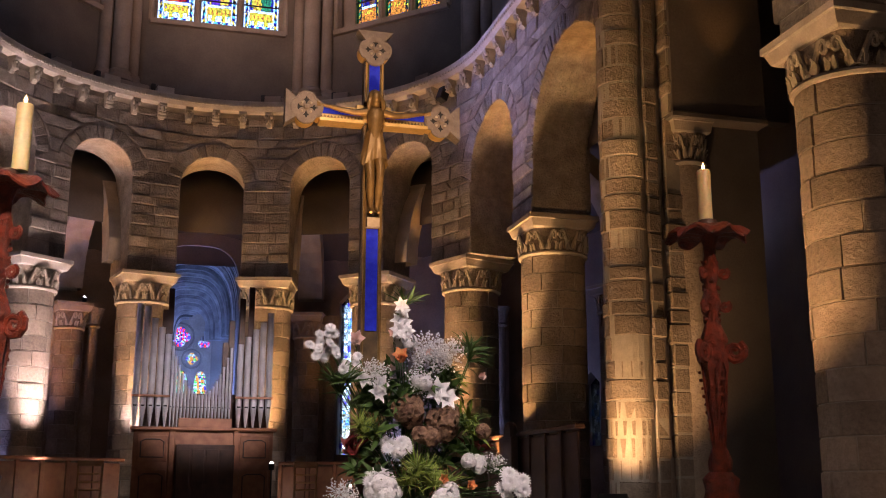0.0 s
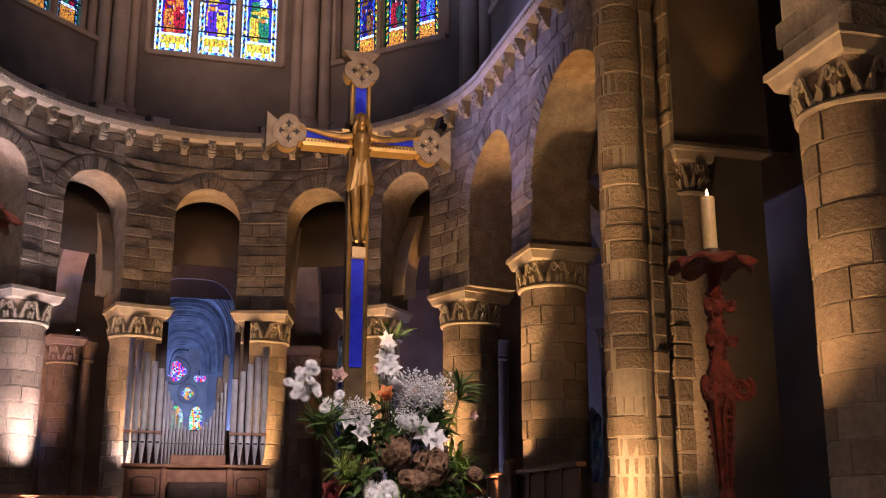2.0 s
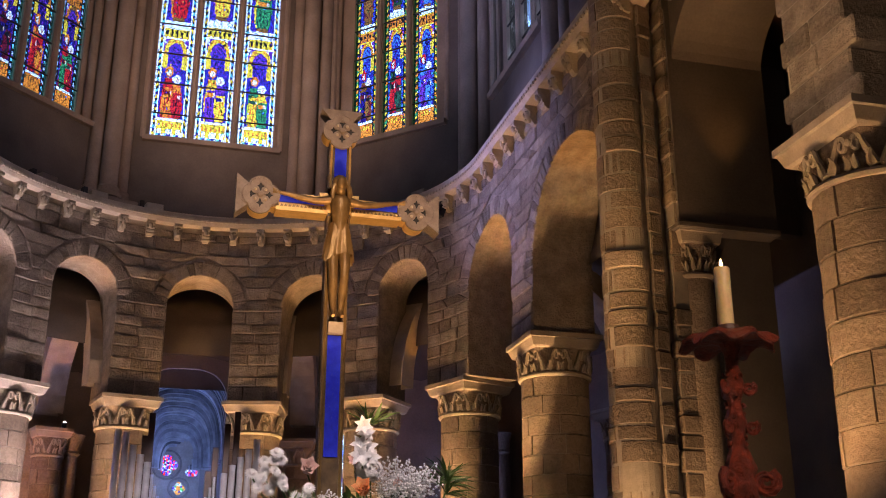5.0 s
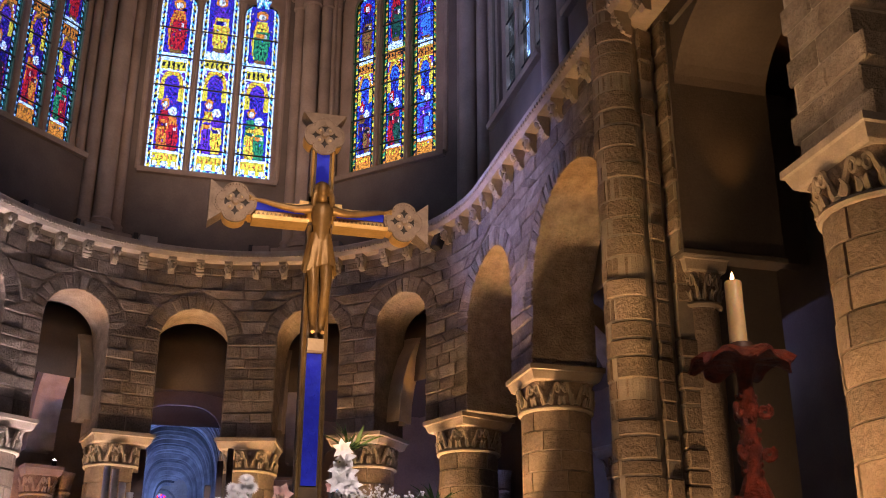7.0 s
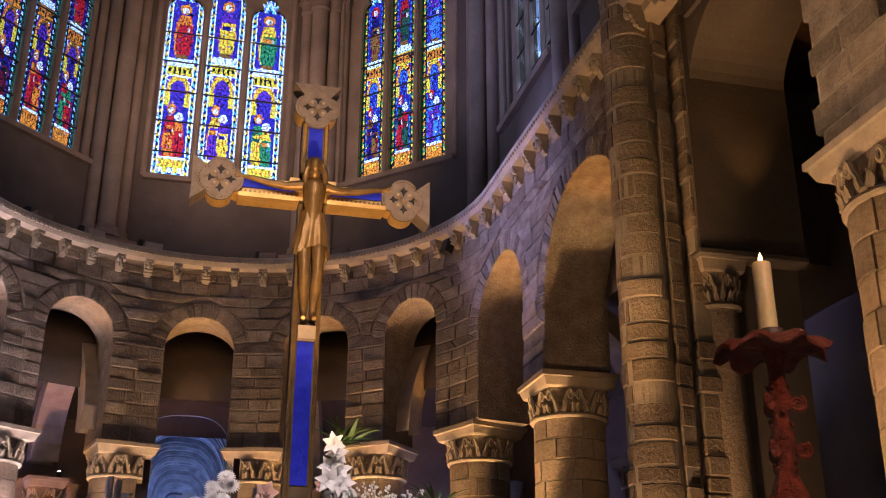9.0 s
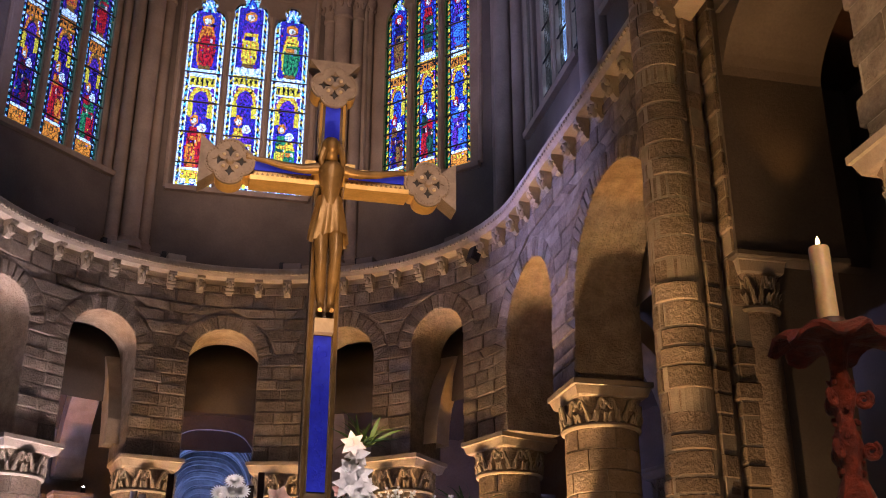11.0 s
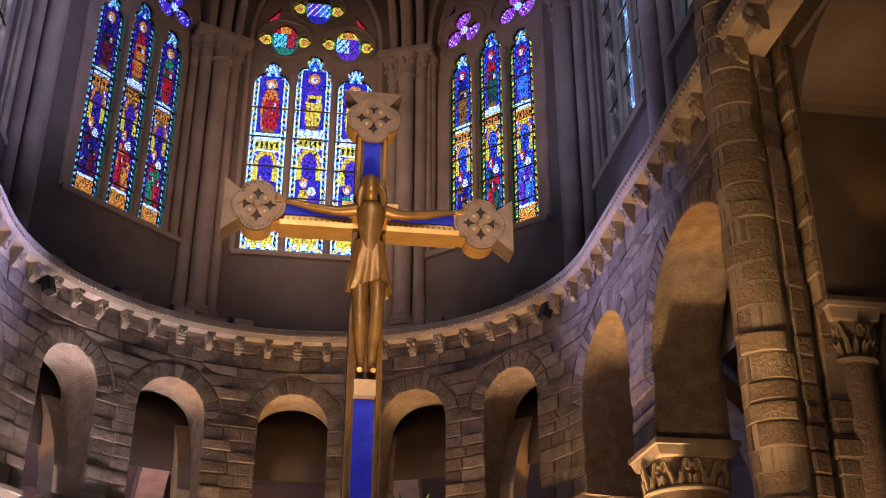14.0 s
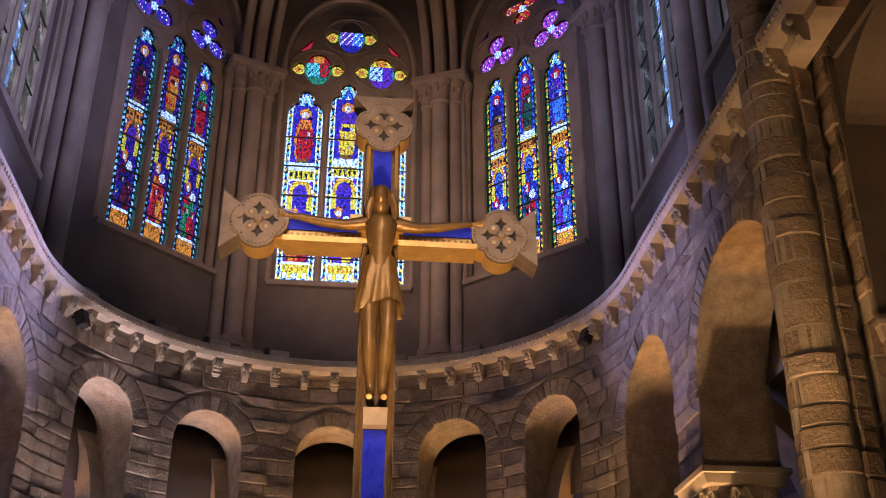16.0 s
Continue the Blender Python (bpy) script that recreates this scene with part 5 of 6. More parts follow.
# ---- candlesticks and candles ----
def candlestick(x, y):
    c = empty("candlestick", Matrix.Translation((x, y, 0)), label="tall carved red wooden candlestick with a leafy drip tray", category="candlestick", group="tall candlesticks")
    part("base", lathe([(0.24, CHOIR), (0.24, CHOIR + 0.07), (0.20, CHOIR + 0.1), (0.13, CHOIR + 0.28), (0.085, CHOIR + 0.45), (0.10, 1.56), (0.06, 1.60)], 18, wobble=0.1), REDWOOD, c, smooth=True)
    part("knob", lathe([(0.03, 1.58), (0.062, 1.61), (0.068, 1.66), (0.05, 1.71), (0.036, 1.74)], 14, wobble=0.25), REDWOOD, c, smooth=True)
    # three-sided tapering shaft with raised panels
    rows = [[Vector((r * math.cos(a), r * math.sin(a), z)) for a in [radians(-90 + 60 + 120 * k / 2) for k in range(7)]] for r, z in ((0.038, 1.72), (0.052, 1.9), (0.066, 2.1), (0.082, 2.24), (0.06, 2.30))]
    bm = bmesh.new()
    add_strip(bm, rows)
    part("taper", fix(bm), REDWOOD, c)
    for k in range(3):
        a = radians(-90 + 120 * k)
        m = Matrix.Rotation(a + math.pi / 2, 4, "Z")
        bm = bmesh.new()
        for sx in (-1, 1):
            add_tube(bm, [m @ Vector((sx * 0.016, -0.036, 1.76)), m @ Vector((sx * 0.022, -0.052, 1.95)), m @ Vector((sx * 0.030, -0.068, 2.16)), m @ Vector((0, -0.078, 2.22))], 0.007, 6)
        for j in range(9):
            z = 1.79 + 0.045 * j
            bmesh.ops.create_uvsphere(bm, u_segments=6, v_segments=5, radius=0.009 + 0.003 * (j % 2), matrix=m @ Matrix.Translation((0, -0.038 - 0.0038 * j * 1.6, z)))
        part("carved_panel", bm, REDWOOD, c, smooth=True)
        # scrolls
        for z0, r0, size, out in ((2.26, 0.07, 0.062, 0.055), (2.52, 0.035, 0.034, 0.045), (2.71, 0.035, 0.034, 0.045)):
            mm = Matrix.Rotation(a + math.pi / 2 + radians(60), 4, "Z")
            path, rad = [], []
            for j in range(20):
                f = j / 19
                t = f * 2.1 * 2 * math.pi
                rr = size * (1 - 0.80 * f)
                path.append(mm @ Vector((0, -(r0 + out - size * 0.2) - rr * math.sin(t + 0.5), z0 + rr * math.cos(t + 0.5))))
                rad.append(size * 0.34 * (1 - 0.5 * f))
            part("scroll", fix(tube(path, rad, 7)), REDWOOD, c, smooth=True)
    part("stem", lathe([(0.06, 2.28), (0.075, 2.33), (0.05, 2.40), (0.034, 2.44), (0.04, 2.50), (0.055, 2.54), (0.04, 2.60), (0.03, 2.64), (0.042, 2.68), (0.056, 2.73), (0.04, 2.78), (0.033, 2.82), (0.036, 2.88), (0.055, 2.93), (0.09, 2.955)], 16, wobble=0.22), REDWOOD, c, smooth=True)
    bm = bmesh.new()
    rnd = random.Random(8)
    for k in range(60):
        z = rnd.uniform(2.34, 2.8)
        a = rnd.uniform(0, 6.28)
        bmesh.ops.create_uvsphere(bm, u_segments=6, v_segments=4, radius=rnd.uniform(0.006, 0.014), matrix=Matrix.Translation((0.045 * math.cos(a), 0.045 * math.sin(a), z)))
    tagged(part("carved_leaves", bm, REDWOOD, c, smooth=True), kind="stuff")
    # drip tray with drooping lobed rim
    rows = []
    for r, z in ((0.03, 2.99), (0.10, 2.995), (0.19, 2.985), (0.225, 2.965), (0.218, 2.95), (0.17, 2.955), (0.09, 2.945), (0.04, 2.93)):
        row = []
        for k in range(49):
            a = 2 * math.pi * k / 48
            lobe = 1 + (0.09 * math.cos(7 * a) + 0.03 * math.cos(17 * a)) * (r / 0.22) ** 2
            row.append(Vector((r * lobe * math.cos(a), r * lobe * math.sin(a), z - 0.028 * (r / 0.22) ** 3 * (1 + math.cos(7 * a + 1)))))
        rows.append(row)
    bm = bmesh.new()
    add_strip(bm, rows)
    part("drip_tray", fix(bm), REDWOOD, c, "red wooden drip tray carved like leaves", smooth=True)
    part("socket", lathe([(0.0, 2.985), (0.055, 2.985), (0.06, 3.01), (0.05, 3.03), (0.0, 3.03)], 18), DARKWOOD, c, smooth=True)
    return c


def flame_material():
    m = bpy.data.materials.new("flame")
    m.use_nodes = True
    b = m.node_tree.nodes["Principled BSDF"]
    b.inputs["Emission Color"].default_value, b.inputs["Emission Strength"].default_value = (1.0, 0.62, 0.25, 1), 7.0
    return m


FLAME = flame_material()
b = WAX.node_tree.nodes["Principled BSDF"]
b.inputs["Subsurface Weight"].default_value, b.inputs["Subsurface Radius"].default_value, b.inputs["Subsurface Scale"].default_value = 0.5, (1.0, 0.5, 0.2), 0.05


def candle(x, y, h):
    c = empty("candle", Matrix.Translation((x, y, 3.03)), label="thick cream wax candle burning in a red candlestick", category="candle", group="burning candles")
    part("wax", lathe([(0.040, 0.0), (0.041, 0.02), (0.0395, h * 0.6), (0.040, h - 0.006), (0.037, h), (0.026, h - 0.008), (0.0, h - 0.012)], 24, wobble=0.03), WAX, c, smooth=True)
    part("wick", fix(tube([(0, 0, h - 0.012), (0.001, 0, h + 0.008)], 0.0018, 5)), IRON, c)
    part("flame", lathe([(0.0, h + 0.002), (0.0075, h + 0.010), (0.0095, h + 0.020), (0.006, h + 0.036), (0.0, h + 0.052)], 12), FLAME, c, "bright candle flame", smooth=True)


candlestick(3.085, 5.5)
copy_thing(bpy.data.objects["candlestick"], Matrix.Translation((-0.72, 5.5, 0)))
candle(3.075, 5.5, 0.30)
candle(-0.665, 5.5, 0.345)

# ---- flowers ----
LILY = surface("white_petal", (0.74, 0.76, 0.80), (0.86, 0.87, 0.88), 30.0, 0.5, 0, 0.1, 90)
PETALPINK = surface("pink_petal", (0.80, 0.50, 0.46), (0.85, 0.72, 0.66), 18.0, 0.5, 0, 0.1, 60)
PETALORANGE = surface("orange_petal", (0.82, 0.25, 0.10), (0.88, 0.50, 0.22), 18.0, 0.5, 0, 0.1, 60)
DRY = surface("dried_petal", (0.09, 0.045, 0.03), (0.40, 0.25, 0.16), 30.0, 0.8, 0, 0.4, 60)
DARKRED = surface("dark_red_leaf", (0.10, 0.015, 0.02), (0.20, 0.03, 0.03), 14.0, 0.45, 0, 0.2, 60)
LEAF = surface("leaf", (0.035, 0.085, 0.02), (0.08, 0.16, 0.04), 10.0, 0.45, 0, 0.2, 60)
LIME = surface("lime_leaf", (0.16, 0.26, 0.04), (0.30, 0.40, 0.08), 10.0, 0.45, 0, 0.2, 60)
POLLEN = surface("pollen", (0.55, 0.42, 0.05), (0.70, 0.60, 0.10), 30.0, 0.7, 0, 0.2, 80)


def add_petal(bm, m, length, width, curl=0.3, cup=0.25, seg=5):
    """A pointed, cupped petal along local x, two-sided."""
    rows = []
    for i in range(seg + 1):
        f = i / seg
        w = width * math.sin(math.pi * min(1, 0.12 + 0.88 * f) ** 0.85) if f < 1 else 0.002
        x, z = length * f * math.cos(curl * f), length * (cup * math.sin(math.pi * f * 0.6) - curl * f * f * 0.6)
        rows.append([m @ Vector((x, w * t, z + abs(t) * w * 0.35)) for t in (-0.5, 0, 0.5)])
    add_strip(bm, rows)


def lily_mesh():
    bm = bmesh.new()
    for k in range(6):
        add_petal(bm, Matrix.Rotation(radians(60 * k), 4, "Z") @ Matrix.Rotation(radians(-38 + 8 * (k % 2)), 4, "Y"), 0.082, 0.042, 0.5, 0.2)
    for k in range(5):
        a = radians(72 * k)
        add_tube(bm, [(0, 0, 0), (0.012 * math.cos(a), 0.012 * math.sin(a), 0.05)], 0.0016, 4)
    return mesh_of(bm, "lily", LILY, True)


def daisy_mesh(n=18, r=0.036):
    bm = bmesh.new()
    for layer, tilt in ((0, -8), (1, -28), (2, -52)):
        for k in range(n):
            add_petal(bm, Matrix.Rotation(2 * math.pi * (k + 0.5 * layer) / n, 4, "Z") @ Matrix.Rotation(radians(tilt), 4, "Y"), r * (1 - 0.14 * layer), 0.011, 0.3, 0.15, 3)
    return mesh_of(bm, "daisy", LILY, True)


def rose_mesh(mat):
    bm = bmesh.new()
    for layer in range(4):
        for k in range(5):
            add_petal(bm, Matrix.Rotation(2 * math.pi * (k + 0.37 * layer) / 5, 4, "Z") @ Matrix.Translation((0.004 + 0.003 * (3 - layer), 0, 0)) @ Matrix.Rotation(radians(-86 + 9 * (3 - layer)), 4, "Y"), 0.048 - 0.002 * layer, 0.040 - 0.005 * layer, 0.25, 0.3)
    return mesh_of(bm, "rose", mat, True)


def puff_mesh(mat, r=0.05, n=120, petal=0.018, seed=0):
    bm = bmesh.new()
    rnd = random.Random(seed)
    for k in range(n):
        d = Vector((rnd.gauss(0, 1), rnd.gauss(0, 1), rnd.gauss(0.3, 1))).normalized()
        m = Matrix.Translation(d * r * rnd.uniform(0.75, 1.0)) @ d.to_track_quat("Z", "Y").to_matrix().to_4x4() @ Matrix.Rotation(rnd.uniform(0, 6.28), 4, "Z")
        for j in range(4):
            add_petal(bm, m @ Matrix.Rotation(j * math.pi / 2, 4, "Z"), petal, petal * 0.8, 0.3, 0.2, 2)
    return mesh_of(bm, "blossom", mat, True)


def gyp_mesh(r=0.085, n=90, seed=0):
    """A cloud of tiny white blossoms on hair-thin stems."""
    bm = bmesh.new()
    rnd = random.Random(seed)
    for k in range(n):
        d = Vector((rnd.gauss(0, 1), rnd.gauss(0, 1), rnd.gauss(0.4, 1))).normalized() * r * rnd.uniform(0.45, 1.05)
        bmesh.ops.create_icosphere(bm, subdivisions=1, radius=rnd.uniform(0.0035, 0.006), matrix=Matrix.Translation(d))
        if k % 3 == 0:
            add_tube(bm, [(0, 0, -r * 0.6), d], 0.0008, 3)
    return mesh_of(bm, "baby_breath", LILY)


def spray_mesh(mat, n=16, length=0.13, width=0.014, spread=1.0, seed=0):
    """A tuft of narrow leaves."""
    bm = bmesh.new()
    rnd = random.Random(seed)
    for k in range(n):
        d = Vector((rnd.gauss(0, spread), rnd.gauss(0, spread), rnd.uniform(0.3, 1.4))).normalized()
        m = d.to_track_quat("X", "Z").to_matrix().to_4x4() @ Matrix.Rotation(rnd.uniform(-1, 1), 4, "X")
        add_petal(bm, m, length * rnd.uniform(0.6, 1.15), width * rnd.uniform(0.7, 1.3), rnd.uniform(0.1, 0.7), 0.1, 5)
    return mesh_of(bm, "leaf_tuft", mat, True)


bouquet = empty("flower_arrangement", Matrix.Translation((1.36, 5.45, 0)), label="large arrangement of white lilies, daisies, roses and greenery", category="flowers")
kinds = {"lily": lily_mesh(), "daisy": daisy_mesh(), "rose": rose_mesh(PETALPINK), "rose_orange": rose_mesh(PETALORANGE), "chrysanthemum": puff_mesh(LILY, 0.052, 110, 0.022, 1), "dried_hydrangea": puff_mesh(DRY, 0.055, 60, 0.034, 2),
         "pale_hydrangea": puff_mesh(LILY, 0.045, 90, 0.014, 3), "baby_breath": gyp_mesh(), "fern": spray_mesh(LEAF, 22, 0.15, 0.012, 1.0, 1), "leaf_tuft": spray_mesh(LEAF, 14, 0.13, 0.03, 1.0, 2),
         "lime_leaf": spray_mesh(LIME, 12, 0.15, 0.016, 1.2, 3), "red_leaf": spray_mesh(DARKRED, 9, 0.10, 0.03, 1.0, 4), "grass_tuft": spray_mesh(LIME, 46, 0.14, 0.006, 1.6, 5)}
names = {"rose_orange": "rose", "pale_hydrangea": "hydrangea", "dried_hydrangea": "hydrangea", "lime_leaf": "leaf_tuft", "red_leaf": "leaf_tuft", "fern": "leaf_tuft", "grass_tuft": "leaf_tuft"}
# clusters: kind, middle across, height, reach across, reach in height, number, size
CLUSTERS = (
    ("lily", -0.10, 2.34, 0.045, 0.10, 7, 0.72), ("lily", 0.12, 1.98, 0.05, 0.04, 3, 1.05), ("lily", -0.26, 2.02, 0.07, 0.06, 3, 0.9),
    ("daisy", -0.50, 2.22, 0.085, 0.085, 13, 0.9), ("daisy", -0.36, 2.12, 0.05, 0.05, 5, 0.9), ("daisy", -0.13, 1.71, 0.08, 0.04, 9, 1.1), ("daisy", 0.46, 1.52, 0.07, 0.07, 9, 1.3), ("daisy", -0.24, 1.55, 0.06, 0.05, 6, 1.1),
    ("chrysanthemum", -0.21, 1.51, 0.07, 0.07, 8, 0.95), ("chrysanthemum", 0.11, 1.45, 0.05, 0.04, 4, 1.0), ("chrysanthemum", 0.28, 1.64, 0.05, 0.03, 3, 0.75),
    ("pale_hydrangea", -0.08, 2.24, 0.03, 0.04, 2, 0.9), ("pale_hydrangea", 0.0, 2.03, 0.03, 0.03, 2, 0.8),
    ("rose", -0.345, 2.24, 0.01, 0.01, 1, 1.35), ("rose", 0.32, 2.08, 0.01, 0.01, 1, 0.8), ("rose", -0.15, 2.29, 0.02, 0.02, 1, 0.8), ("rose", 0.03, 2.19, 0.02, 0.01, 1, 0.8),
    ("rose_orange", -0.11, 2.15, 0.005, 0.005, 1, 1.35), ("rose_orange", 0.23, 1.51, 0.01, 0.01, 1, 1.0), ("rose_orange", 0.08, 1.55, 0.01, 0.01, 1, 0.8),
    ("baby_breath", 0.06, 2.19, 0.11, 0.05, 9, 1.0), ("baby_breath", -0.25, 2.09, 0.04, 0.03, 3, 0.8), ("baby_breath", 0.0, 2.04, 0.05, 0.03, 3, 0.8), ("baby_breath", 0.39, 1.63, 0.04, 0.03, 2, 0.7), ("baby_breath", -0.41, 1.49, 0.05, 0.04, 3, 0.8), ("baby_breath", -0.2, 1.73, 0.03, 0.03, 2, 0.6),
    ("dried_hydrangea", -0.06, 1.89, 0.06, 0.04, 4, 1.0), ("dried_hydrangea", 0.12, 1.84, 0.05, 0.05, 4, 1.0), ("dried_hydrangea", 0.32, 1.79, 0.02, 0.03, 1, 0.7), ("dried_hydrangea", 0.03, 1.76, 0.05, 0.03, 2, 0.85),
    ("fern", 0.26, 2.19, 0.05, 0.04, 4, 0.9), ("fern", -0.4, 2.02, 0.05, 0.05, 4, 1.0), ("fern", -0.08, 2.45, 0.01, 0.01, 1, 0.9), ("fern", 0.22, 1.80, 0.05, 0.05, 2, 1.0),
    ("leaf_tuft", -0.2, 1.95, 0.1, 0.1, 6, 1.1), ("leaf_tuft", 0.12, 2.0, 0.12, 0.1, 5, 1.0), ("leaf_tuft", 0.25, 1.65, 0.14, 0.14, 6, 1.05), ("leaf_tuft", -0.25, 1.65, 0.1, 0.15, 5, 1.0),
    ("lime_leaf", 0.26, 1.83, 0.04, 0.05, 4, 0.95), ("lime_leaf", -0.05, 2.46, 0.01, 0.01, 1, 0.85), ("lime_leaf", 0.2, 2.05, 0.04, 0.02, 2, 0.5), ("lime_leaf", -0.24, 2.0, 0.02, 0.02, 1, 0.5),
    ("red_leaf", -0.34, 1.70, 0.05, 0.03, 3, 1.0), ("red_leaf", 0.14, 1.73, 0.03, 0.03, 2, 1.0), ("red_leaf", 0.31, 1.69, 0.03, 0.03, 2, 0.95),
    ("grass_tuft", 0.02, 1.55, 0.13, 0.06, 7, 1.0), ("grass_tuft", -0.29, 1.8, 0.04, 0.04, 3, 0.8))
rnd = random.Random(21)
stem_ends = []
for kind, cx0, cz0, dx, dz, number, size in CLUSTERS:
    green = kind in ("fern", "leaf_tuft", "lime_leaf", "red_leaf", "grass_tuft")
    for k in range(number):
        # spread evenly round the middle of the cluster
        a, r = 2.4 * k + rnd.uniform(0, 0.6), math.sqrt((k + 0.4) / number)
        x, z = cx0 + dx * r * math.cos(a), cz0 + dz * r * math.sin(a)
        y = rnd.uniform(-0.06, 0.04) if not green else rnd.uniform(0.0, 0.12)
        y -= 0.16 * max(0.0, (1.75 - z)) / 0.4
        lean = Matrix.Rotation(radians(rnd.uniform(50, 95)), 4, "X") @ Matrix.Rotation(radians(rnd.uniform(-30, 30)), 4, "Y") if not green else Matrix.Rotation(radians(rnd.uniform(0, 40)), 4, "X") @ Matrix.Rotation(x * 1.6 + rnd.uniform(-0.4, 0.4), 4, "Y")
        part(names.get(kind, kind), kinds[kind], None, bouquet, m=Matrix.Translation((x, y, z)) @ lean @ Matrix.Rotation(rnd.uniform(0, 6.28), 4, "Z") @ Matrix.Scale(size * rnd.uniform(0.9, 1.1), 4))
        stem_ends.append((x, z))
bm = bmesh.new()
for x, z in stem_ends[::2]:
    mid = Vector((x * 0.55, 0.1, 1.45 + (z - 1.45) * 0.5))
    add_tube(bm, [(0.0 + x * 0.12, 0.06, 1.40), mid, (x, 0.03, z - 0.01)], 0.0035, 5)
tagged(part("greenery", fix(bm), LEAF, bouquet), kind="stuff")
bm = bmesh.new()
for k in range(420):
    f = rnd.random()
    x, z = rnd.gauss(0.0, 0.15) * (1.25 - 0.5 * f), 1.42 + 0.72 * f
    d = Vector((rnd.gauss(0, 1), rnd.gauss(-0.3, 0.7), rnd.gauss(0.3, 0.8))).normalized()
    add_petal(bm, Matrix.Translation((x, 0.10 + rnd.uniform(-0.08, 0.08), z)) @ d.to_track_quat("X", "Z").to_matrix().to_4x4(), rnd.uniform(0.05, 0.10), rnd.uniform(0.012, 0.03), 0.4, 0.1, 4)
tagged(part("foliage", bm, LEAF, bouquet, smooth=True), kind="stuff")
part("bowl", lathe([(0.0, 1.30), (0.12, 1.30), (0.17, 1.36), (0.19, 1.44), (0.18, 1.45), (0.0, 1.43)], 24, m=Matrix.Translation((0, 0.05, 0))), DARKWOOD, bouquet, smooth=True)
whole("pedestal", lathe([(0.24, CHOIR), (0.24, CHOIR + 0.05), (0.17, CHOIR + 0.09), (0.16, 1.24), (0.21, 1.28), (0.21, 1.30), (0.0, 1.30)], 24, m=Matrix.Translation((1.36, 5.5, 0))), STONE, True, label="low stone pedestal under the flowers", category="pedestal")

# ---- choir organ ----
OX, OY = 1.01, 19.35
organ = empty("choir_organ", Matrix.Translation((OX, OY, CHOIR)), label="small choir organ with grey metal pipes on a panelled wooden case", category="organ")
part("case", box((-1.18, 0.05, 0.0), (1.18, 0.85, 1.44), bevel=0.01), WOOD, organ)
part("top_moulding", box((-1.24, -0.02, 1.44), (1.24, 0.9, 1.50), bevel=0.015), WOOD, organ)
part("plinth", box((-1.22, 0.0, 0.0), (1.22, 0.88, 0.12), bevel=0.015), WOOD, organ)
for sx in (-1, 1):
    for z0, z1 in ((0.2, 0.78), (0.92, 1.36)):
        p = part("panel", box((sx * 0.86 - 0.25, 0.02, z0), (sx * 0.86 + 0.25, 0.06, z1), bevel=0.008), WOOD, organ)
        bm = bmesh.new()
        pts = [(-0.19, z0 + 0.07), (0.19, z0 + 0.07), (0.19, z1 - 0.11), (0.12, z1 - 0.07), (-0.12, z1 - 0.07), (-0.19, z1 - 0.11), (-0.19, z0 + 0.07)]
        add_tube(bm, [(sx * 0.86 + a, 0.012, b) for a, b in pts], 0.012, 6)
        part("panel_moulding", fix(bm), DARKWOOD, p)
    part("pilaster", box((sx * 0.54 - 0.05, -0.02, 0.1), (sx * 0.54 + 0.05, 0.06, 1.44), bevel=0.01), WOOD, organ)
part("console_cover", box((-0.47, -0.22, 0.0), (0.50, 0.06, 1.20), bevel=0.012), DARKWOOD, organ, "dark closed console doors")
for k in range(4):
    part("console_panel", box((-0.44 + 0.235 * k, -0.235, 0.1), (-0.235 + 0.235 * k, -0.215, 1.12), bevel=0.006), DARKWOOD, organ)
part("music_desk", box((-0.45, 0.06, 1.5), (0.46, 0.12, 1.66), bevel=0.008), WOOD, organ)


def pipe(x, y, r, foot, top, label=""):
    """An organ pipe: conical foot, mouth with lips, straight body, open top."""
    mouth = foot + 0.34
    p = part("pipe", lathe([(r * 0.28, foot), (r * 0.95, mouth - 0.02), (r, mouth), (r, top - 0.02), (r * 1.03, top - 0.015), (r * 1.03, top), (r * 0.86, top), (r * 0.86, top - 0.15)], 16, m=Matrix.Translation((x, y, 0))), TIN, organ, smooth=True)
    bm = box((x - r * 0.55, y - r * 1.04, mouth), (x + r * 0.55, y - r * 0.8, mouth + r * 0.5))
    part("mouth", bm, IRON, p)
    bm = bmesh.new()
    add_prism(bm, [(x - r * 0.6, mouth + r * 0.5), (x + r * 0.6, mouth + r * 0.5), (x, mouth + r * 2.6)], y - r * 1.05, y - r * 0.7, face)
    part("lip", fix(bm), TIN, p)
    return p


for x, top in zip((-1.19, -1.06, -0.93, -0.80, -0.68), (3.66, 3.61, 3.40, 3.25, 3.13)):
    pipe(x, 0.30, 0.055, 1.52, top)
for x, top in zip((0.58, 0.71, 0.84, 0.97, 1.10), (2.99, 3.13, 3.27, 3.40, 3.58)):
    pipe(x, 0.30, 0.055, 1.52, top)
for k in range(18):
    x = -0.59 + 0.06 * k
    pipe(x, 0.40 + 0.04 * (k % 2), 0.024, 1.52, min(3.05, 2.08 + 3.1 * abs(x + 0.08) ** 1.9))
for x0, x1, y, z, mat in ((-1.26, -0.61, 0.21, 2.02, WOOD), (0.51, 1.17, 0.21, 2.02, WOOD), (-0.61, 0.51, 0.43, 1.98, DARKWOOD)):
    part("pipe_rail", box((x0, y, z), (x1, y + 0.03, z + 0.04)), mat, organ)
for x, top in ((0.77, 4.09), (0.61, 3.87), (-0.75, 3.61), (-0.66, 4.0), (0.43, 3.46), (0.33, 3.05)):
    part("wooden_pipe", box((x - 0.05, 0.55, 1.5), (x + 0.05, 0.67, top), bevel=0.006), DARKWOOD, organ)
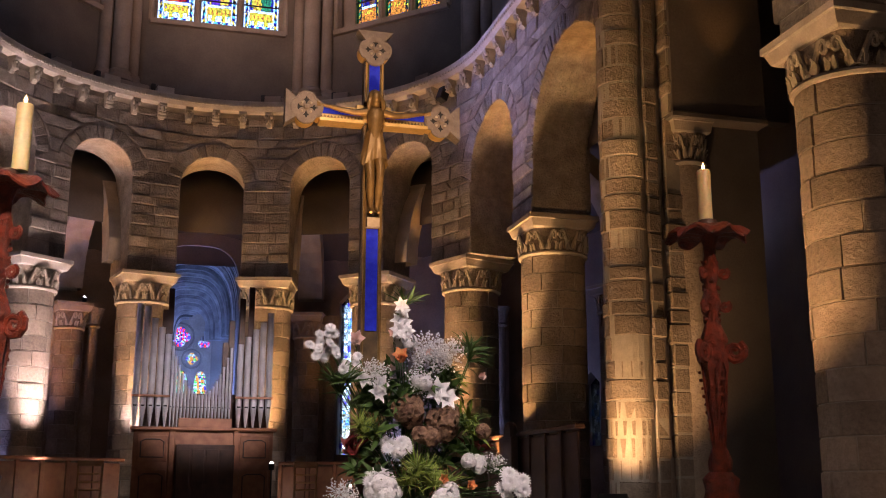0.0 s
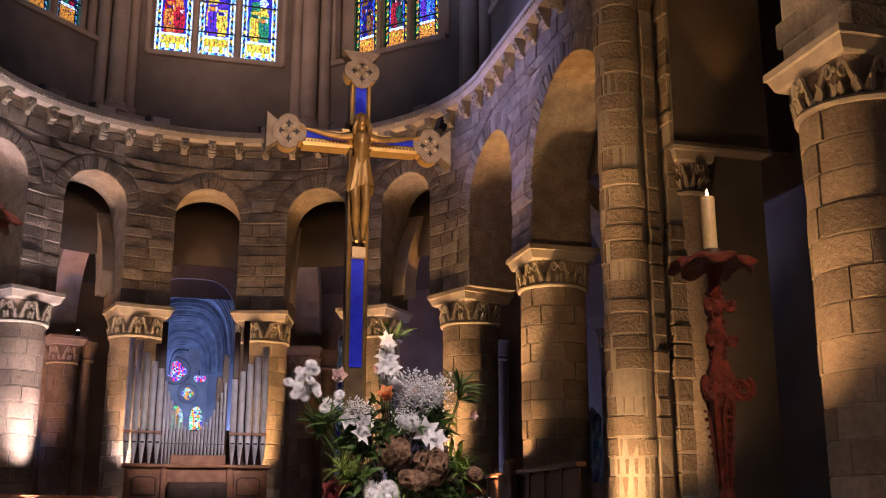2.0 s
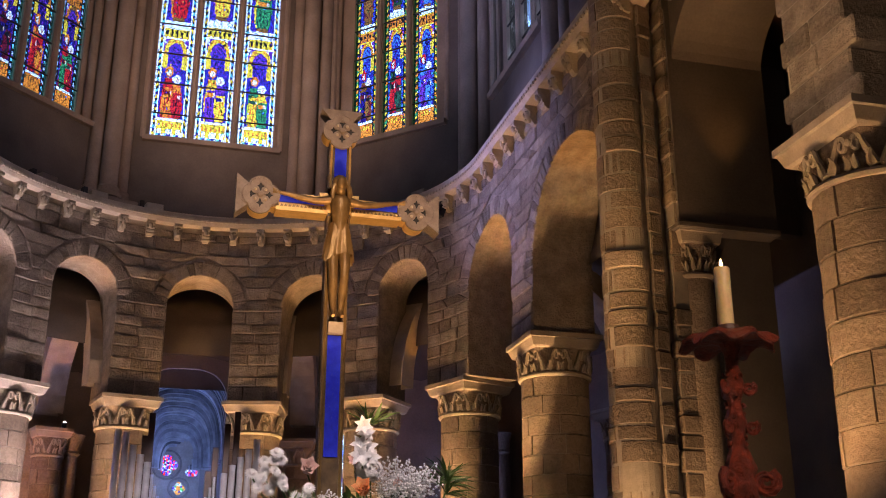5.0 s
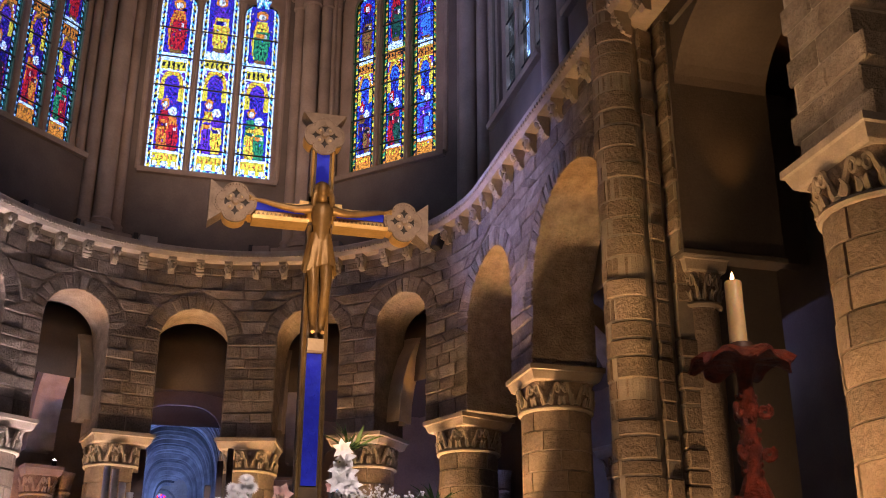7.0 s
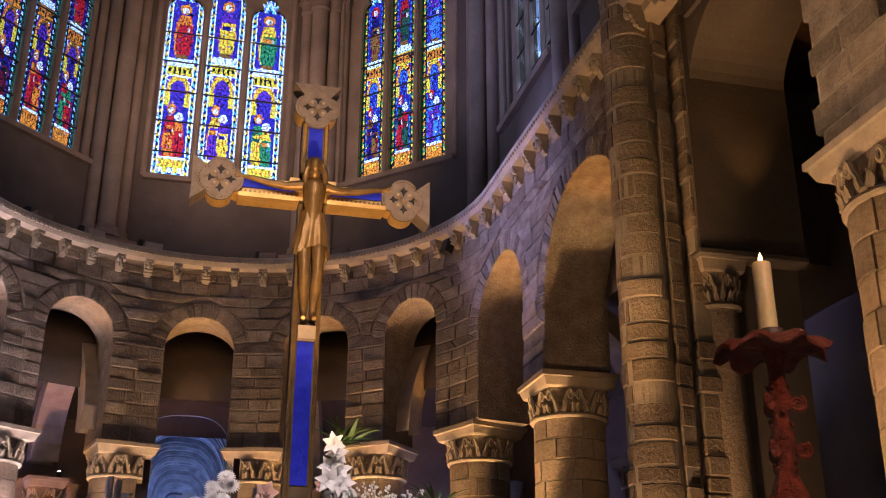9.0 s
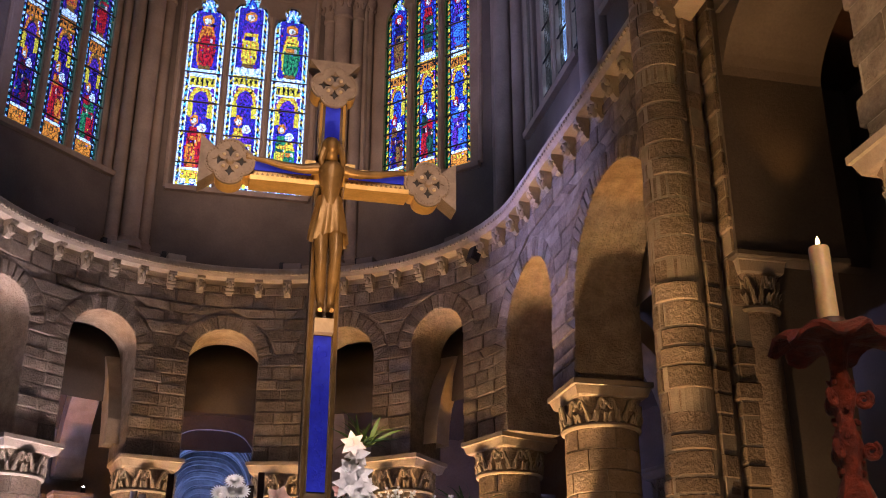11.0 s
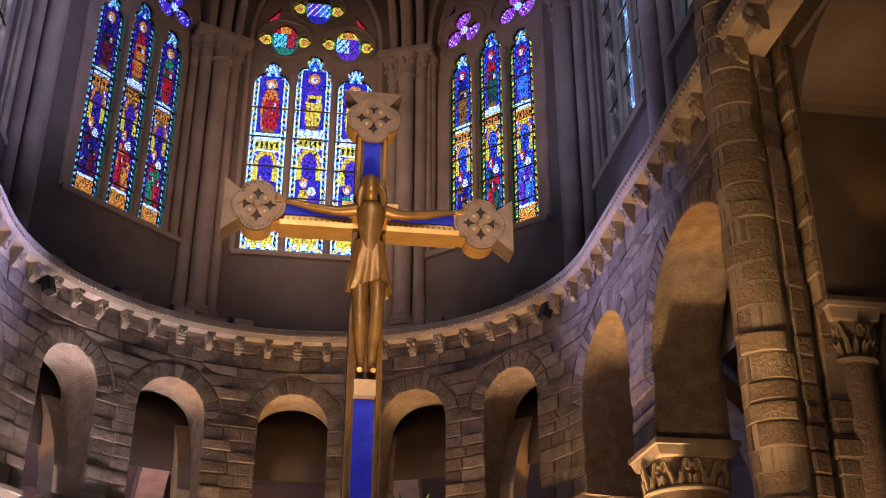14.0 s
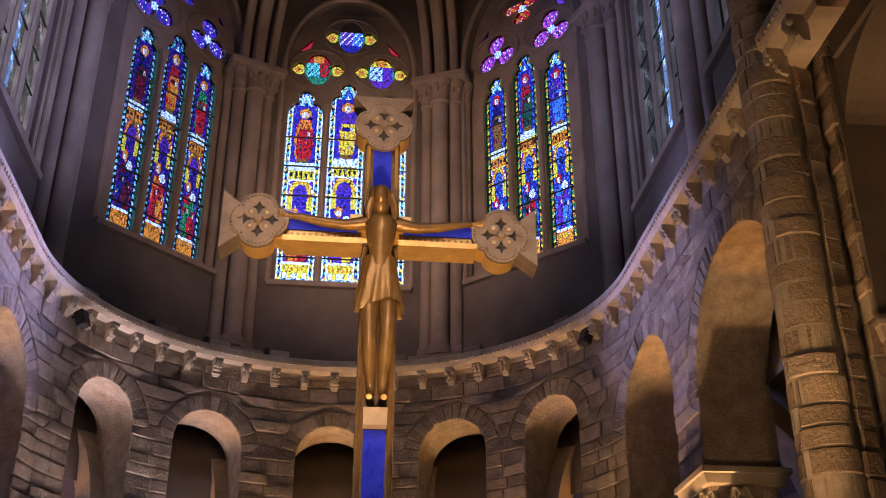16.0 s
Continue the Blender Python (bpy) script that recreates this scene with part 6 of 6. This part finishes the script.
part("back_panel", box((-1.1, 0.72, 1.5), (1.15, 0.76, 2.13)), DARKWOOD, organ)

# ---- stalls, chairs, stand ----
def stall_row(s0, s1, top, off, mat, label):
    st = empty("choir_stall", label=label, category="stall", group="choir stalls")
    n = max(2, int(abs(s1 - s0) / 0.55))
    for k in range(n):
        a, b = s0 + (s1 - s0) * k / n, s0 + (s1 - s0) * (k + 1) / n
        pa, pb = along(a, off, 0), along(b, off, 0)
        m = Matrix.Translation((pa + pb) / 2) @ pose(0, 0, 0, 0, 0, math.degrees(math.atan2(pb.y - pa.y, pb.x - pa.x)))
        L = (pb - pa).length / 2
        part("panel", box((-L + 0.045, -0.015, CHOIR + 0.12), (L - 0.045, 0.02, top - 0.09), m=m, bevel=0.008), mat, st)
        part("stile", box((-L - 0.03, -0.035, CHOIR), (-L + 0.045, 0.035, top - 0.06), m=m, bevel=0.006), mat, st)
        part("top_rail", box((-L - 0.02, -0.07, top - 0.06), (L + 0.02, 0.07, top), m=m, bevel=0.012), mat, st)
        part("bottom_rail", box((-L, -0.03, CHOIR), (L, 0.03, CHOIR + 0.12), m=m), mat, st)
    return st


stall_row(-6.6, -1.55, 2.06, -0.35, WOOD, "panelled brown wooden choir stalls round the apse")
stall_row(1.65, 6.4, 2.02, -0.35, WOOD, "panelled brown wooden choir stalls round the apse")
stall_row(8.2, 11.8, 2.30, -0.45, DARKWOOD, "dark panelled wooden stalls along the choir wall")
stall_row(-11.8, -8.2, 2.30, -0.45, DARKWOOD, "dark panelled wooden stalls along the choir wall")
bm = box((-0.05, -0.3, CHOIR), (0.05, 0.3, 2.25), m=Matrix.Translation((5.05, 15.0, 0)), bevel=0.02)
add_lathe(bm, [(0.0, -0.05), (0.14, -0.05), (0.16, 0.0), (0.14, 0.05), (0.0, 0.05)], 20, m=Matrix.Translation((5.05, 14.9, 2.3)) @ Matrix.Rotation(radians(90), 4, "Y"))
whole("stall_end", fix(bm), DARKWOOD, label="dark carved stall end with a round top", category="stall", group="choir stalls")


def chair(x, y, turn):
    c = empty("chair", Matrix.Translation((x, y, CHOIR)) @ pose(0, 0, 0, 0, 0, turn), label="rush-seated wooden church chair with a ladder back", category="chair", group="church chairs")
    CH = surface("chair_wood", (0.36, 0.18, 0.07), (0.50, 0.28, 0.12), 9.0, 0.45, 0, 0.15, 60) if "chair_wood" not in bpy.data.materials else bpy.data.materials["chair_wood"]
    for sx in (-1, 1):
        part("leg", fix(tube([(sx * 0.19, -0.17, 0), (sx * 0.19, -0.17, 0.44)], 0.018, 8)), CH, c)
        part("back_leg", fix(tube([(sx * 0.18, 0.17, 0), (sx * 0.18, 0.17, 0.45), (sx * 0.19, 0.23, 0.90)], 0.018, 8)), CH, c)
        part("stretcher", fix(tube([(sx * 0.19, -0.17, 0.2), (sx * 0.18, 0.17, 0.2)], 0.011, 6)), CH, c)
    part("seat", box((-0.21, -0.2, 0.43), (0.21, 0.18, 0.465), bevel=0.014), CH, c, "woven rush seat")
    for z, h in ((0.55, 0.035), (0.68, 0.035), (0.82, 0.085)):
        part("back_slat", box((-0.185, 0.17 + (z - 0.45) * 0.13, z), (0.185, 0.19 + (z - 0.45) * 0.13, z + h), bevel=0.006), CH, c)
    for y0 in (-0.17, 0.17):
        part("stretcher", fix(tube([(-0.19, y0, 0.24), (0.19, y0, 0.24)], 0.011, 6)), CH, c)
    return c


first_chair = chair(-0.82, 19.0, 185)
copy_thing(first_chair, Matrix.Translation((2.72, 19.0, CHOIR)) @ pose(0, 0, 0, 0, 0, 172))

# small lamps and floodlights
LED = bpy.data.materials.new("lamp_glow")
LED.use_nodes = True
b = LED.node_tree.nodes["Principled BSDF"]
b.inputs["Emission Color"].default_value, b.inputs["Emission Strength"].default_value = (1.0, 0.95, 0.85, 1), 9.0


def bullet(name, p, r, stalk, label):
    t = empty(name, Matrix.Translation(p), label=label, category="lamp", group="small spot lamps")
    part("housing", lathe([(r * 1.3, -r * 3), (r * 1.5, -r * 0.5), (r * 1.45, 0)], 10), IRON, t, smooth=True)
    bm = bmesh.new()
    bmesh.ops.create_uvsphere(bm, u_segments=10, v_segments=6, radius=r)
    part("lens", bm, LED, t, smooth=True)
    part("bracket", fix(tube([(0, 0, -r * 2.8), (0, 0.02, -stalk)], r * 0.4, 6)), IRON, t)


bullet("spot_lamp", (-1.43, 24.75, 5.62), 0.035, 0.12, "tiny bright spot lamp on a capital")
bullet("spot_lamp", (8.75, 19.6, 5.62), 0.035, 0.15, "tiny bright spot lamp on a capital")
bullet("desk_lamp", (2.1, 18.7, 1.93), 0.035, 0.88, "small reading lamp with a bright white shade")
bullet("desk_lamp", (3.05, 16.6, 1.55), 0.04, 0.5, "small reading lamp with a bright white shade")


def floodlight(p, q, size=0.16):
    m = look(p, q)
    f = empty("floodlight", m, label="black box floodlight aimed upwards", category="floodlight", group="floodlights")
    part("housing", box((-size, -size * 0.7, 0.015), (size, size * 0.7, size), bevel=0.012), IRON, f)
    part("lens", box((-size * 0.85, -size * 0.55, 0.011), (size * 0.85, size * 0.55, 0.016)), LED, f)
    part("bracket", box((-size * 0.2, -size * 0.2, size), (size * 0.2, size * 0.2, max(size + 0.02, p[2] - CHOIR - 0.05)) if p[2] < 3 else (size * 0.2, size * 0.2, size + 0.05)), IRON, f)


for p, q in FLOODS:
    floodlight(p, q)
# flood boxes and pale blocks on the ledge over the cornice
for v, r in ((-27.0, 4.62), (-40.5, 4.6), (-62.0, 4.62), (-13.0, 4.62), (14.5, 4.62), (33.0, 4.6), (58.0, 4.6)):
    m = Matrix.Translation(ring(v, r, CORNICE + 0.02)) @ pose(0, 0, 0, 0, 0, -v)
    f = empty("ledge_light", m, label="grey floodlight box standing on the cornice", category="floodlight", group="ledge floodlights")
    part("box", box((-0.17, -0.1, 0.0), (0.17, 0.12, 0.19), bevel=0.01), PALE if v in (-13.0, -27.0) else DARKSTONE, f)
    part("shield", box((-0.27, 0.05, 0.0), (-0.18, 0.2, 0.27), bevel=0.01), IRON, f)
# black loudspeakers between the corbels
for s in (5.45, -5.3):
    p, q = along(s, -0.2, 8.82), along(s, 1.0, 8.82)
    m = Matrix.Translation(p) @ pose(0, 0, 0, -20, 0, -math.degrees(math.atan2(q.x - p.x, q.y - p.y)))
    l = empty("loudspeaker", m, label="small black loudspeaker fixed under the cornice", category="loudspeaker", group="loudspeakers")
    part("cabinet", box((-0.09, -0.08, -0.14), (0.09, 0.08, 0.14), bevel=0.012), IRON, l)
    part("grille", box((-0.075, -0.088, -0.125), (0.075, -0.081, 0.125)), IRON, l)
    part("bracket", box((-0.02, 0.05, 0.1), (0.02, 0.22, 0.13)), IRON, l)


# ---- facing stones of the arcade wall, voussoirs ----
def face_stone(corners, proud, parent, k):
    """One stone of the facing: its corners as (s, z), pillowed front."""
    bm = bmesh.new()
    cs, cz = sum(c[0] for c in corners) / 4, sum(c[1] for c in corners) / 4
    back = [bm.verts.new(along(s, 0.02, z)) for s, z in corners]
    rim = [bm.verts.new(along(s, -proud * 0.55, z)) for s, z in corners]
    front = []
    for s, z in corners:
        ds, dz = cs - s, cz - z
        front.append(bm.verts.new(along(s + math.copysign(min(abs(ds), 0.016), ds), -proud - random.uniform(0, 0.010), z + math.copysign(min(abs(dz), 0.016), dz))))
    n = len(corners)
    for a, b in ((back, rim), (rim, front)):
        for i in range(n):
            bm.faces.new([a[i], a[(i + 1) % n], b[(i + 1) % n], b[i]])
    bm.faces.new(front)
    part("stone", fix(bm), STONE_FACE, parent)


STONE_FACE = surface("facing_stone", (0.24, 0.20, 0.155), (0.38, 0.325, 0.255), 5.0, 0.92, 0, 1.0, 30, 0.7, 0.05, 1.1)
rnd = random.Random(31)
RING = 0.30


def owner(s):
    for i in range(len(arches)):
        if edges[i] <= s <= edges[i + 1]:
            return arcade_walls[i]
    return arcade_walls[0 if s < 0 else -1]


count = 0
for i, (c, half, top) in enumerate(arches):
    spring = top - half
    n = max(13, int(math.pi * (half + RING / 2) / 0.145))
    for k in range(n):
        a0, a1 = math.pi * k / n + 0.012, math.pi * (k + 1) / n - 0.012
        r1 = half + RING * rnd.uniform(0.85, 1.05)
        q = [(c + r * math.cos(a), spring + r * math.sin(a)) for r, a in ((half + 0.005, a0), (r1, a0), (r1, a1), (half + 0.005, a1))]
        face_stone(q, rnd.uniform(0.010, 0.026), arcade_walls[i], k)
z = CAP_TOP + 0.01
while z < 8.98:
    h = min(rnd.choice((0.19, 0.22, 0.25, 0.28)), 9.0 - z)
    if 9.0 - z - h < 0.1:
        h = 9.0 - z
    blocks = []
    for c, half, top in arches:
        spring = top - half
        def reach_at(zz):
            if zz <= spring:
                return half
            r = half + RING * 1.06
            return math.sqrt(r * r - (zz - spring) ** 2) if zz - spring < r else 0.0
        blocks.append((c, reach_at(z), reach_at(z + h)))
    # free stretches between the openings
    bounds, stretches = [(-WALL_END, -WALL_END)], []
    for c, lo, hi in blocks:
        if max(lo, hi) > 0:
            stretches.append((bounds[-1], (c - lo, c - hi)))
            bounds.append((c + lo, c + hi))
    stretches.append((bounds[-1], (WALL_END, WALL_END)))
    for (l0, l1), (r0, r1) in stretches:
        width = min(r0 - l0, r1 - l1)
        if max(r0 - l0, r1 - l1) < 0.06:
            continue
        m = max(1, round(max(width, 0.1) / rnd.uniform(0.34, 0.5)))
        cuts = sorted([0.0, 1.0] + [(j + rnd.uniform(-0.22, 0.22)) / m for j in range(1, m)])
        for f0, f1 in zip(cuts, cuts[1:]):
            g = 0.008
            q = [(l0 + (r0 - l0) * f0 + g, z + g), (l0 + (r0 - l0) * f1 - g, z + g), (l1 + (r1 - l1) * f1 - g, z + h - g), (l1 + (r1 - l1) * f0 + g, z + h - g)]
            if q[1][0] <= q[0][0] or q[2][0] <= q[3][0]:
                continue
            face_stone(q, rnd.uniform(0.006, 0.032), owner(sum(p[0] for p in q) / 4), count)
            count += 1
    z += h
